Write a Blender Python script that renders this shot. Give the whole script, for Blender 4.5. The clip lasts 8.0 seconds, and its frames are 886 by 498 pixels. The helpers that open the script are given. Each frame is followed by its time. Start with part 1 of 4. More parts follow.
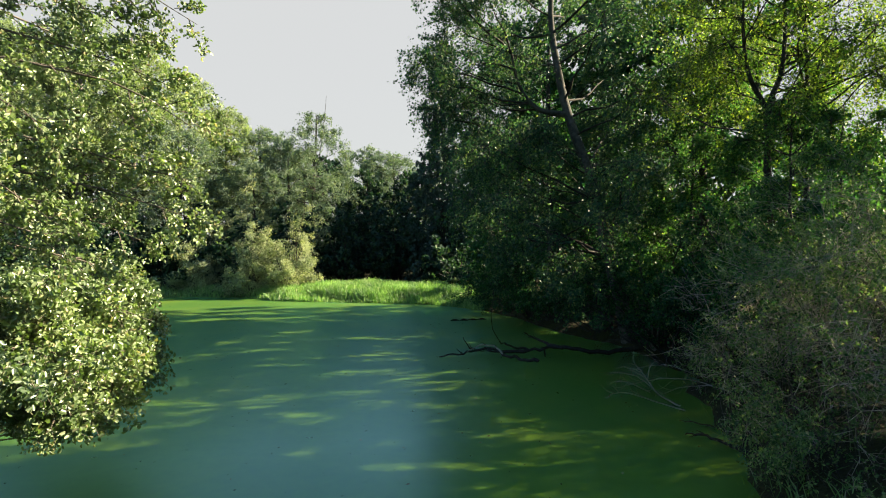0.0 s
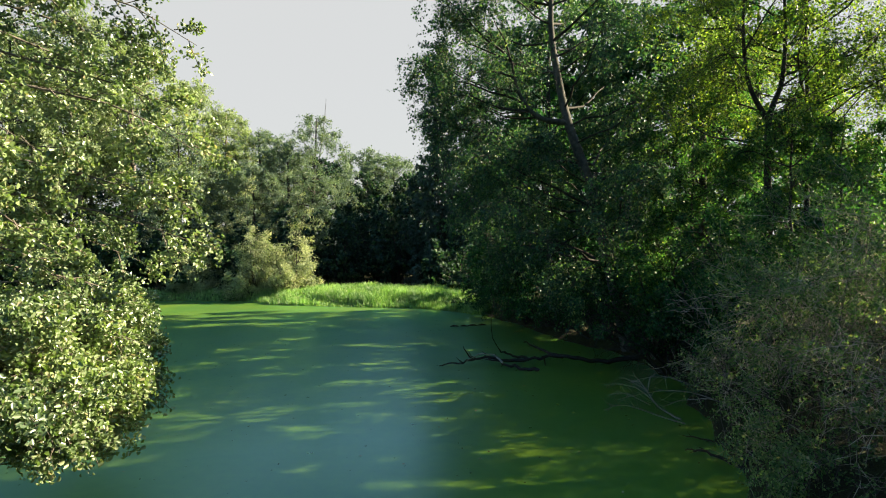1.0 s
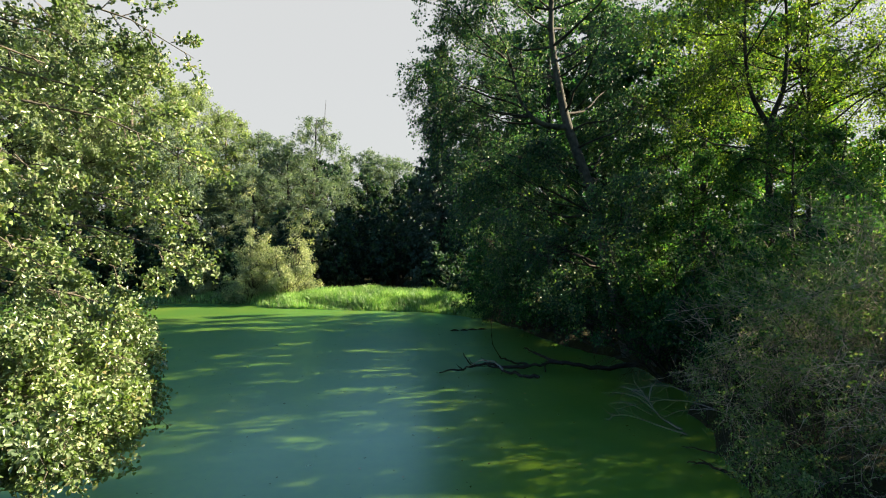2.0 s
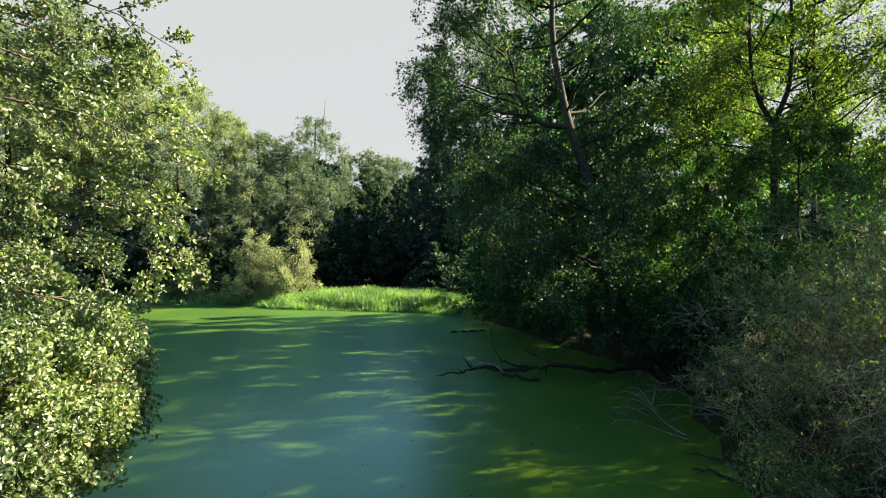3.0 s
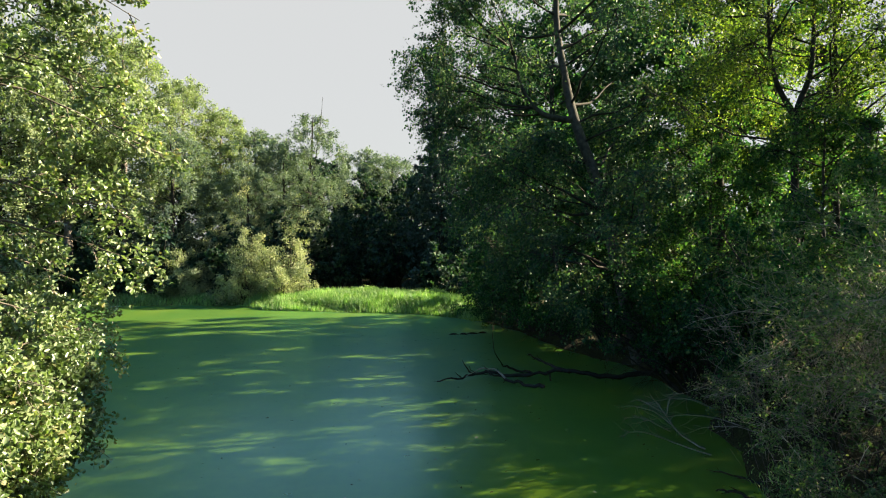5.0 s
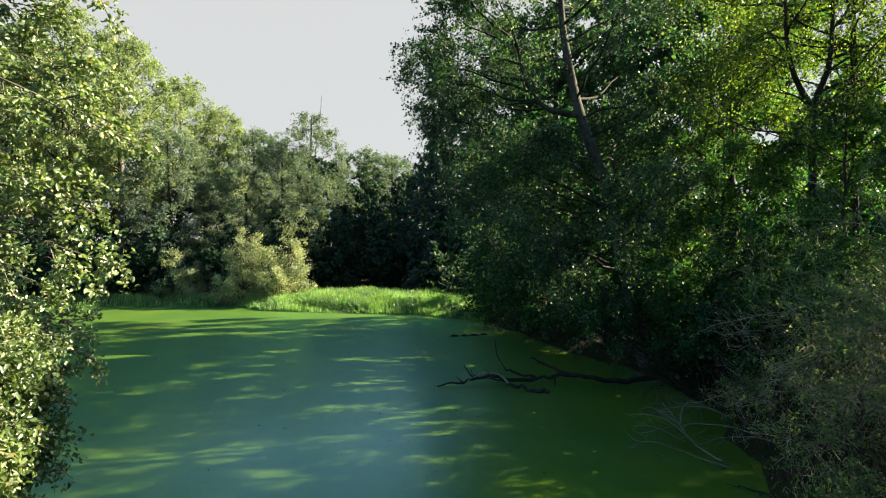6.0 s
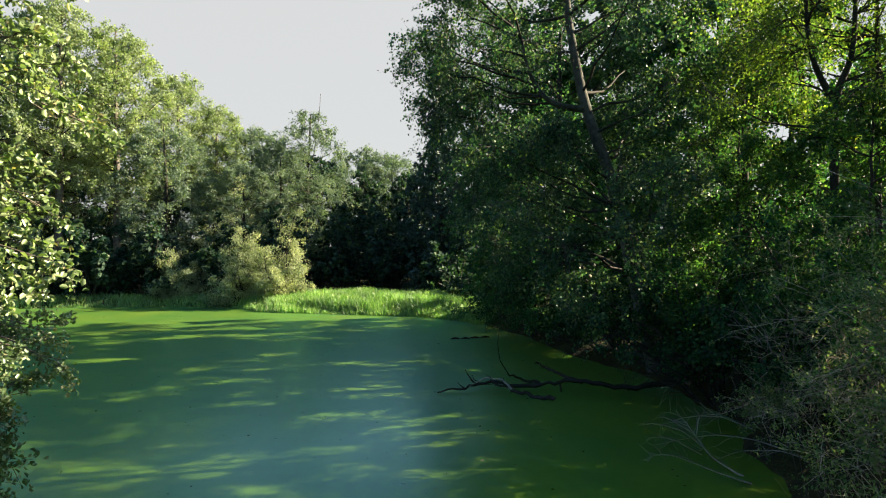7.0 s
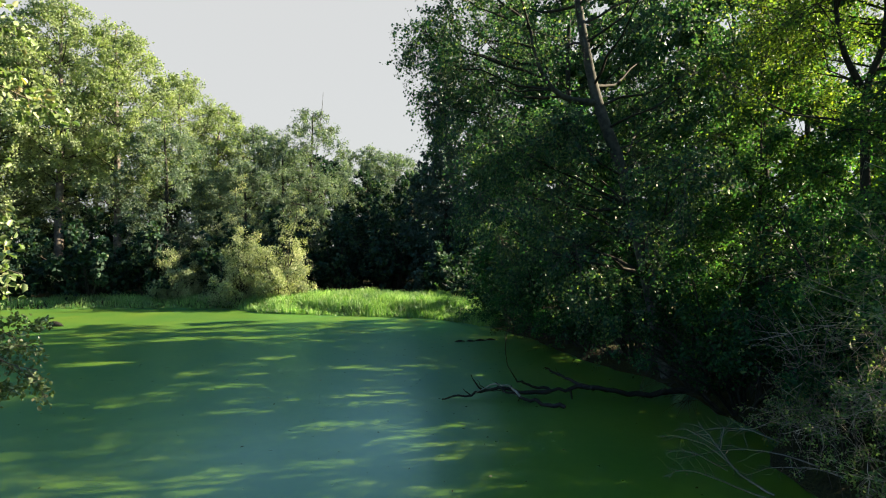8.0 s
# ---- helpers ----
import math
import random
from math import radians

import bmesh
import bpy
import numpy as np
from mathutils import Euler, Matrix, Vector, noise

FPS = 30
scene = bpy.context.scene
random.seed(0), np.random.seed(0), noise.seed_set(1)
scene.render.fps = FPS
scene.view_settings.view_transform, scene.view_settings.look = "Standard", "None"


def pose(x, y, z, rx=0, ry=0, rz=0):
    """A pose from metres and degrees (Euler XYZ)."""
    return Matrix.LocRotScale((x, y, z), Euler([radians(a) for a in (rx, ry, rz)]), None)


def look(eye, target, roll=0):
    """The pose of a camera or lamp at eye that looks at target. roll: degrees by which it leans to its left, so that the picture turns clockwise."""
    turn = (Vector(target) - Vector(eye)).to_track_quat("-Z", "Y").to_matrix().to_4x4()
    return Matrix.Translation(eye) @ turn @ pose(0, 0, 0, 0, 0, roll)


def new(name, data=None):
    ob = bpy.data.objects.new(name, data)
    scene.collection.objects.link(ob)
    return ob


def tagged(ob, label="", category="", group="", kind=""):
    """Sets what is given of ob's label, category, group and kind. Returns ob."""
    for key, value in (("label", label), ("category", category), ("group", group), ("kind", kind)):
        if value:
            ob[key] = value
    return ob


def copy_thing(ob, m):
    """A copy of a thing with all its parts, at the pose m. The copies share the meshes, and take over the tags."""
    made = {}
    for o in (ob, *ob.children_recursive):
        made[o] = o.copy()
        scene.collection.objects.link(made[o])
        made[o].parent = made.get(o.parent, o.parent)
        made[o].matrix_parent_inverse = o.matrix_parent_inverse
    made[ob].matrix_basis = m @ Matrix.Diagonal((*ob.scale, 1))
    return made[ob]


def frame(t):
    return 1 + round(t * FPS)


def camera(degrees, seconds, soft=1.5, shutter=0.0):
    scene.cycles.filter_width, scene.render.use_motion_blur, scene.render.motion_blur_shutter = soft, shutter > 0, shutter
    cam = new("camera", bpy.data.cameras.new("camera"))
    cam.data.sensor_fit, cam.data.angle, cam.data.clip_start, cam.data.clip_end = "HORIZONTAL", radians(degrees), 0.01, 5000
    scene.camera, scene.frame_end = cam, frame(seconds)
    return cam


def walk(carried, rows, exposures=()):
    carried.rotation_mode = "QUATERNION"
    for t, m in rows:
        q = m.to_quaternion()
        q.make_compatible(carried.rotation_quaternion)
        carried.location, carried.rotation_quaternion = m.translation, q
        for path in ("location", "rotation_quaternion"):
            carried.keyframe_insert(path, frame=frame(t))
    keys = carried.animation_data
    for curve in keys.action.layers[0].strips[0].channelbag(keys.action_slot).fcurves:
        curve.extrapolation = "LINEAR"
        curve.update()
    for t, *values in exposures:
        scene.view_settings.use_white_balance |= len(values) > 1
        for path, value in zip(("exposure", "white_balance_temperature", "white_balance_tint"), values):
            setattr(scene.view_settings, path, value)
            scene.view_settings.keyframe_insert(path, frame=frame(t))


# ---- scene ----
cam = camera(75.0, 8.0, soft=1.1)
METRES, EYE, TILT, LEAN, TURN = 2.88, 2.56, 0.2, 0.3, 1.65
ROWS = [
    (0.0, 0.0, 0.0, 0.0, 0.0, 0.0, -0.0),
    (0.5, -0.0014, 0.0012, 0.0356, -0.02, -0.0, -0.01),
    (1.0, -0.0013, 0.0032, 0.0733, -0.02, 0.0, -0.02),
    (1.5, -0.0009, 0.0096, 0.1047, -0.02, 0.01, -0.02),
    (3.0, 0.0024, 0.0906, 0.1324, -0.02, 0.03, -0.01),
    (3.5, 0.0063, 0.1416, 0.1279, -0.03, 0.04, -0.0),
    (4.0, 0.0108, 0.2016, 0.125, -0.04, 0.05, 0.01),
    (4.5, 0.0131, 0.2688, 0.1233, -0.05, 0.05, 0.02),
    (6.0, 0.0098, 0.514, 0.1166, -0.03, 0.05, -0.04),
    (6.5, 0.0088, 0.6073, 0.1142, -0.03, 0.07, -0.06),
    (7.0, 0.0086, 0.703, 0.1119, -0.0, 0.1, -0.09),
    (7.5, 0.004, 0.7978, 0.1137, 0.25, 0.08, -0.1),
    (8.0, -0.0013, 0.8923, 0.1115, 0.35, 0.11, -0.12),
]
walk(cam, [(t, pose(0.15, 0, EYE, TILT, LEAN, TURN) @ pose(METRES * x, METRES * y, METRES * z, 90 + pitch, roll, yaw)) for t, x, y, z, yaw, pitch, roll in ROWS])

# ---- sky, sun and exposure ----
SUN_AZ, SUN_EL = radians(13.0), radians(27.0)          # ahead of the +x axis, above the horizon
TO_SUN = Vector((math.cos(SUN_EL) * math.cos(SUN_AZ), math.cos(SUN_EL) * math.sin(SUN_AZ), math.sin(SUN_EL)))
world = bpy.data.worlds.new("world")
scene.world = world
world.use_nodes = True
wn, wl = world.node_tree.nodes, world.node_tree.links
sky = wn.new("ShaderNodeTexSky")
sky.sky_type, sky.sun_disc = "NISHITA", False
sky.sun_elevation, sky.sun_rotation = SUN_EL, math.pi / 2 - SUN_AZ
sky.air_density, sky.dust_density, sky.ozone_density = 1.3, 1.0, 1.5
haze = wn.new("ShaderNodeMix")
haze.data_type = "RGBA"
way = wn.new("ShaderNodeTexCoord")
split = wn.new("ShaderNodeSeparateXYZ")
thin = wn.new("ShaderNodeMapRange")                      # haze thins out with height
thin.inputs[1].default_value, thin.inputs[2].default_value = 0.41, 0.53
thin.inputs[3].default_value, thin.inputs[4].default_value = 0.93, 0.0
wl.new(way.outputs["Generated"], split.inputs[0])
wl.new(split.outputs[2], thin.inputs[0])
sunward = wn.new("ShaderNodeVectorMath")                 # and is thickest on the bright side of the sky
sunward.operation = "DOT_PRODUCT"
sunward.inputs[1].default_value = (0.55, 0.83, 0.0)
wl.new(way.outputs["Generated"], sunward.inputs[0])
side = wn.new("ShaderNodeMapRange")
side.interpolation_type = "SMOOTHSTEP"
side.inputs[1].default_value, side.inputs[2].default_value = -0.55, 0.35
side.inputs[3].default_value, side.inputs[4].default_value = 0.25, 1.0
wl.new(sunward.outputs["Value"], side.inputs[0])
veil = wn.new("ShaderNodeMath")
veil.operation = "MULTIPLY"
wl.new(thin.outputs[0], veil.inputs[0])
wl.new(side.outputs[0], veil.inputs[1])
wl.new(veil.outputs[0], haze.inputs[0])
haze.inputs[7].default_value = (6.05, 6.0, 5.78, 1)
gain = wn.new("ShaderNodeVectorMath")
gain.operation = "MULTIPLY"
gain.inputs[1].default_value = (1.22, 1.76, 2.15)
wl.new(sky.outputs[0], gain.inputs[0])
wl.new(gain.outputs[0], haze.inputs[6])
wl.new(haze.outputs[2], wn["Background"].inputs[0])
wn["Background"].inputs[1].default_value = 0.0232
sun_data = bpy.data.lights.new("sun", "SUN")
sun_data.energy, sun_data.angle, sun_data.color = 5.0, radians(0.55), (1.0, 0.85, 0.60)
new("sun", sun_data).matrix_world = look(TO_SUN * 60, (0, 0, 0))
scene.view_settings.exposure = 2.40


# ---- materials ----
def material(name):
    m = bpy.data.materials.new(name)
    m.use_nodes = True
    return m, m.node_tree.nodes, m.node_tree.links, m.node_tree.nodes["Principled BSDF"]


def ramp(n, stops):
    r = n.new("ShaderNodeValToRGB")
    while len(r.color_ramp.elements) < len(stops):
        r.color_ramp.elements.new(0.5)
    for e, (at, c) in zip(r.color_ramp.elements, stops):
        e.position, e.color = at, (*c, 1)
    return r


def noise_node(n, l, scale, detail=4, source="Object", rough=0.55):
    c = n.new("ShaderNodeTexCoord")
    t = n.new("ShaderNodeTexNoise")
    t.inputs["Scale"].default_value, t.inputs["Detail"].default_value = scale, detail
    t.inputs["Roughness"].default_value = rough
    l.new(c.outputs[source], t.inputs["Vector"])
    return t


def mix_rgb(n, l, fac, a, b, blend="MIX"):
    m = n.new("ShaderNodeMix")
    m.data_type, m.blend_type = "RGBA", blend
    for value, socket in ((fac, m.inputs[0]), (a, m.inputs[6]), (b, m.inputs[7])):
        if isinstance(value, (int, float)):
            socket.default_value = value
        elif isinstance(value, tuple):
            socket.default_value = (*value, 1)
        else:
            l.new(value, socket)
    return m.outputs[2]


def leaf_material(name, dark, mid, light, odd, rough=0.38, glow=0.40, spec=0.5, patch=0.36):
    """Foliage: each leaf its own shade, larger patches of uneven growth with the shade of gaps painted in, light that
    passes through the blade.
    """
    m, n, l, p = material(name)
    g = n.new("ShaderNodeNewGeometry")
    r = ramp(n, ((0.0, dark), (0.45, mid), (0.9, light), (1.0, odd)))
    l.new(g.outputs["Random Per Island"], r.inputs[0])
    t = noise_node(n, l, 0.9, 3)
    t2 = ramp(n, ((0.32, (patch, patch + 0.15, patch + 0.16)), (0.68, (1.10, 1.24, 1.0))))
    l.new(t.outputs[0], t2.inputs[0])
    colour = mix_rgb(n, l, 1.0, r.outputs[0], t2.outputs[0], "MULTIPLY")
    l.new(colour, p.inputs["Base Color"])
    p.inputs["Roughness"].default_value = rough
    p.inputs["Specular IOR Level"].default_value = spec
    tr = n.new("ShaderNodeBsdfTranslucent")
    warm = mix_rgb(n, l, 1.0, colour, (1.38, 1.66, 0.62), "MULTIPLY")
    l.new(warm, tr.inputs[0])
    mix = n.new("ShaderNodeMixShader")
    mix.inputs[0].default_value = glow
    l.new(p.outputs[0], mix.inputs[1])
    l.new(tr.outputs[0], mix.inputs[2])
    l.new(mix.outputs[0], n["Material Output"].inputs[0])
    return m


def bark_material(name, a, b, scale=9.0, bump=0.5):
    m, n, l, p = material(name)
    t = noise_node(n, l, scale, 6, rough=0.65)
    r = ramp(n, ((0.32, a), (0.68, b)))
    l.new(t.outputs[0], r.inputs[0])
    t2 = noise_node(n, l, 1.3, 3)
    r2 = ramp(n, ((0.35, (0.55, 0.6, 0.5)), (0.65, (1.1, 1.1, 1.1))))
    l.new(t2.outputs[0], r2.inputs[0])
    l.new(mix_rgb(n, l, 1.0, r.outputs[0], r2.outputs[0], "MULTIPLY"), p.inputs["Base Color"])
    p.inputs["Roughness"].default_value = 0.85
    p.inputs["Specular IOR Level"].default_value = 0.2
    bm_ = n.new("ShaderNodeBump")
    bm_.inputs["Strength"].default_value, bm_.inputs["Distance"].default_value = bump, 0.02
    l.new(t.outputs[0], bm_.inputs["Height"])
    l.new(bm_.outputs[0], p.inputs["Normal"])
    return m


M_ALDER = leaf_material("alder_leaf", (0.086, 0.120, 0.038), (0.170, 0.200, 0.086), (0.285, 0.298, 0.180), (0.34, 0.24, 0.14), 0.36, 0.30, 0.8)
M_POPLAR = leaf_material("poplar_leaf", (0.018, 0.050, 0.038), (0.046, 0.095, 0.064), (0.130, 0.172, 0.094), (0.26, 0.25, 0.12), 0.45, 0.44, 0.22)
# maple leaves yellowed and brightened, so part of the backlight is colour
M_OAK = leaf_material("field_maple_leaf", (0.050, 0.084, 0.022), (0.140, 0.178, 0.038), (0.250, 0.270, 0.060), (0.38, 0.31, 0.06), 0.48, 0.58, 0.18)
M_ASH = leaf_material("ash_leaf", (0.020, 0.058, 0.023), (0.054, 0.118, 0.045), (0.120, 0.190, 0.066), (0.24, 0.24, 0.07), 0.48, 0.50, 0.18)
# leaf colours darkened: the shade of the bank stand is put into them
M_SHADE = leaf_material("shade_toned_leaf", (0.010, 0.036, 0.020), (0.024, 0.074, 0.038), (0.058, 0.135, 0.064), (0.14, 0.17, 0.05), 0.48, 0.46, 0.14)
# far leaves paled: bright sun in the first, haze in both
M_BACK = leaf_material("haze_paled_tree_leaf", (0.176, 0.188, 0.116), (0.240, 0.246, 0.156), (0.305, 0.306, 0.205), (0.33, 0.31, 0.19), 0.6, 0.42, 0.12, 0.55)
M_HAZED = leaf_material("haze_tinted_leaf", (0.090, 0.112, 0.104), (0.138, 0.158, 0.142), (0.190, 0.206, 0.176), (0.23, 0.21, 0.15), 0.6, 0.36, 0.12, 0.45)
# near-black far leaves: woodland shade is carried by the colour
M_FARSHADE = leaf_material("shade_toned_woodland_leaf", (0.008, 0.020, 0.017), (0.020, 0.044, 0.034), (0.052, 0.086, 0.058), (0.10, 0.11, 0.06), 0.6, 0.34, 0.2)
M_WILLOW = leaf_material("willow_leaf", (0.230, 0.218, 0.145), (0.325, 0.305, 0.205), (0.400, 0.370, 0.255), (0.42, 0.33, 0.22), 0.55, 0.32, 0.2, 0.45)
M_NEEDLE = leaf_material("spruce_needle", (0.010, 0.030, 0.022), (0.018, 0.048, 0.034), (0.032, 0.072, 0.048), (0.05, 0.06, 0.03), 0.55, 0.10)
M_BRAMBLE = leaf_material("bramble_leaf", (0.045, 0.080, 0.034), (0.120, 0.160, 0.072), (0.230, 0.255, 0.130), (0.38, 0.27, 0.17), 0.55, 0.46, 0.2)
M_GRASS = leaf_material("reed_grass", (0.105, 0.205, 0.050), (0.200, 0.300, 0.092), (0.330, 0.400, 0.185), (0.46, 0.44, 0.26), 0.5, 0.36)
M_BARK = bark_material("dark_bark", (0.018, 0.016, 0.013), (0.055, 0.049, 0.040))
M_PALEBARK = bark_material("poplar_bark", (0.030, 0.030, 0.026), (0.115, 0.108, 0.095), 7.0)
M_PINEBARK = bark_material("pine_bark", (0.10, 0.08, 0.07), (0.26, 0.22, 0.20), 5.0)
M_ALDERBARK = bark_material("alder_bark", (0.07, 0.058, 0.046), (0.20, 0.17, 0.14), 12.0)
M_TWIG = bark_material("dry_twig", (0.10, 0.085, 0.075), (0.25, 0.22, 0.20), 20.0, 0.2)
M_CANE = bark_material("bramble_cane", (0.014, 0.011, 0.009), (0.16, 0.13, 0.11), 1.5, 0.2)
M_TWIGS = bark_material("bramble_twig", (0.14, 0.105, 0.078), (0.60, 0.49, 0.38), 1.6, 0.2)
M_WETWOOD = bark_material("wet_dead_wood", (0.010, 0.009, 0.008), (0.036, 0.032, 0.028), 16.0)
M_BARE = bark_material("bleached_wood", (0.16, 0.14, 0.12), (0.36, 0.33, 0.30), 18.0, 0.3)


def ground_material():
    m, n, l, p = material("leaf_litter_and_soil")
    a = noise_node(n, l, 1.1, 8, rough=0.7)
    b = noise_node(n, l, 28.0, 4)
    r = ramp(n, ((0.30, (0.018, 0.016, 0.010)), (0.50, (0.034, 0.034, 0.014)), (0.72, (0.050, 0.066, 0.020))))
    l.new(a.outputs[0], r.inputs[0])
    r2 = ramp(n, ((0.3, (0.5, 0.5, 0.5)), (0.7, (1.35, 1.25, 1.1))))
    l.new(b.outputs[0], r2.inputs[0])
    l.new(mix_rgb(n, l, 1.0, r.outputs[0], r2.outputs[0], "MULTIPLY"), p.inputs["Base Color"])
    p.inputs["Roughness"].default_value = 0.95
    p.inputs["Specular IOR Level"].default_value = 0.15
    bu = n.new("ShaderNodeBump")
    bu.inputs["Strength"].default_value, bu.inputs["Distance"].default_value = 0.9, 0.05
    l.new(b.outputs[0], bu.inputs["Height"])
    l.new(bu.outputs[0], p.inputs["Normal"])
    return m


def duckweed_material():
    """A closed mat of tiny floating fronds, wet between them, with older and younger patches."""
    m, n, l, p = material("duckweed_mat")
    a = noise_node(n, l, 0.35, 6, rough=0.65)
    fine = noise_node(n, l, 160.0, 2)
    mid = noise_node(n, l, 6.0, 5)
    r = ramp(n, ((0.32, (0.050, 0.126, 0.002)), (0.52, (0.076, 0.147, 0.002)), (0.70, (0.104, 0.164, 0.003))))
    l.new(a.outputs[0], r.inputs[0])
    r2 = ramp(n, ((0.25, (0.70, 0.74, 0.7)), (0.75, (1.22, 1.18, 1.2))))
    l.new(fine.outputs[0], r2.inputs[0])
    r3 = ramp(n, ((0.35, (0.88, 0.9, 0.9)), (0.65, (1.08, 1.06, 1.0))))
    l.new(mid.outputs[0], r3.inputs[0])
    c = mix_rgb(n, l, 1.0, r.outputs[0], r2.outputs[0], "MULTIPLY")
    bu = n.new("ShaderNodeBump")
    bu.inputs["Strength"].default_value, bu.inputs["Distance"].default_value = 0.10, 0.002
    l.new(fine.outputs[0], bu.inputs["Height"])
    mat = n.new("ShaderNodeBsdfDiffuse")
    l.new(mix_rgb(n, l, 1.0, c, r3.outputs[0], "MULTIPLY"), mat.inputs["Color"])
    l.new(bu.outputs[0], mat.inputs["Normal"])
    wet = n.new("ShaderNodeBsdfGlossy")
    # the blue of a reflected sky is put into the gloss colour
    wet.inputs["Color"].default_value = (0.40, 0.80, 1.0, 1)
    rr = n.new("ShaderNodeMapRange")
    rr.inputs[3].default_value, rr.inputs[4].default_value = 0.25, 0.33
    l.new(mid.outputs[0], rr.inputs[0])
    l.new(rr.outputs[0], wet.inputs["Roughness"])
    fr = n.new("ShaderNodeFresnel")
    fr.inputs["IOR"].default_value = 1.33
    both = n.new("ShaderNodeMixShader")
    cap = n.new("ShaderNodeMapRange")                   # fronds stand up between the wet gaps, so the gloss stays weak at low angles
    cap.inputs[1].default_value, cap.inputs[2].default_value = 0.0, 0.16
    cap.inputs[3].default_value, cap.inputs[4].default_value = 0.0, 0.31
    l.new(fr.outputs[0], cap.inputs[0])
    l.new(cap.outputs[0], both.inputs[0])
    l.new(mat.outputs[0], both.inputs[1])
    l.new(wet.outputs[0], both.inputs[2])
    l.new(both.outputs[0], n["Material Output"].inputs[0])
    n.remove(p)
    return m


M_GROUND, M_WEED = ground_material(), duckweed_material()


# ---- mesh tools ----
def mesh_object(name, verts, quads, mat, parent=None, label="", smooth=False):
    """Links an array of vertices and of quads as one mesh object, under a thing if one is given."""
    verts, quads = np.asarray(verts, np.float32), np.asarray(quads, np.int32)
    me = bpy.data.meshes.new(name)
    me.vertices.add(len(verts))
    me.vertices.foreach_set("co", verts.ravel())
    me.loops.add(quads.size)
    me.loops.foreach_set("vertex_index", quads.ravel())
    me.polygons.add(len(quads))
    me.polygons.foreach_set("loop_start", np.arange(0, quads.size, quads.shape[1], dtype=np.int32))
    if smooth:
        me.polygons.foreach_set("use_smooth", np.ones(len(quads), bool))
    me.materials.append(mat)
    me.update(calc_edges=True)
    ob = new(name, me)
    ob.parent = parent
    if label:
        tagged(ob, label)
    return ob


def empty(name, at=(0, 0, 0)):
    e = new(name)
    e.location = at
    e.empty_display_size = 0.3
    return e


def unit(a):
    return a / np.maximum(np.linalg.norm(a, axis=-1, keepdims=True), 1e-9)


def tubes(paths, radii, sides=5):
    """Tapered tubes along many polylines of equal length: paths (n, s, 3), radii (n, s)."""
    P, R = np.asarray(paths, float), np.asarray(radii, float)
    n, s, _ = P.shape
    T = unit(np.gradient(P, axis=1))
    ref = np.where(np.abs(T[:, :1, 2:3]) > 0.8, np.array([1.0, 0, 0]), np.array([0, 0, 1.0]))
    U = unit(np.cross(T, np.broadcast_to(ref, T.shape)))
    W = np.cross(T, U)
    a = np.arange(sides) * 2 * np.pi / sides
    V = P[:, :, None] + R[:, :, None, None] * (U[:, :, None] * np.cos(a)[:, None] + W[:, :, None] * np.sin(a)[:, None])
    base = (np.arange(n) * s * sides)[:, None, None] + (np.arange(s - 1) * sides)[None, :, None]
    k = np.arange(sides)[None, None]
    k2 = (k + 1) % sides
    F = np.stack([base + k, base + k2, base + sides + k2, base + sides + k], -1).reshape(-1, 4)
    return V.reshape(-1, 3), F


def join(*sets):
    vs, fs, at = [], [], 0
    for v, f in sets:
        vs.append(v), fs.append(f + at)
        at += len(v)
    return np.concatenate(vs), np.concatenate(fs)


def resample(points, s):
    """A smooth polyline of s points through a few given ones."""
    p = np.asarray(points, float)
    t = np.linspace(0, len(p) - 1, s)
    q = np.stack([np.interp(t, np.arange(len(p)), p[:, i]) for i in range(3)], 1)
    for _ in range(2):
        q[1:-1] = 0.25 * q[:-2] + 0.5 * q[1:-1] + 0.25 * q[2:]
    return q


def pick(P, rows, t):
    """Points and directions at t (0 to 1) along the polylines P[rows]."""
    s = P.shape[1]
    f = t * (s - 1)
    i = np.clip(f.astype(int), 0, s - 2)
    a, b = P[rows, i], P[rows, i + 1]
    return a + (b - a) * (f - i)[:, None], unit(b - a)


def grow(rng, P, n, s, length, spread, up=0.0, droop=0.0, t0=0.2, t1=1.0, wob=0.06):
    """n side shoots on each polyline of P. length: a share of the parent's, less towards its tip."""
    N = len(P)
    rows = np.repeat(np.arange(N), n)
    t = t0 + (t1 - t0) * ((np.tile(np.arange(n), N) + rng.random(N * n)) / n)
    at, d = pick(P, rows, t)
    side = unit(np.cross(d, unit(rng.normal(size=d.shape))))
    w = np.radians(rng.uniform(spread * 0.6, spread * 1.3, len(rows)))[:, None]
    way = unit(d * np.cos(w) + side * np.sin(w) + np.array([0, 0, up]))
    total = np.linalg.norm(np.diff(P, axis=1), axis=2).sum(1)
    L = (total[rows] * length * (1.15 - 0.65 * t) * rng.uniform(0.7, 1.25, len(rows)))[:, None]
    k = np.linspace(0, 1, s)[None, :, None]
    Q = at[:, None] + way[:, None] * (L[:, None] * k)
    Q[:, :, 2] -= (droop * L * k[:, :, 0] ** 2)
    Q[:, 1:] += rng.normal(size=Q[:, 1:].shape) * (L[:, None] * wob) * k[:, 1:]
    return Q


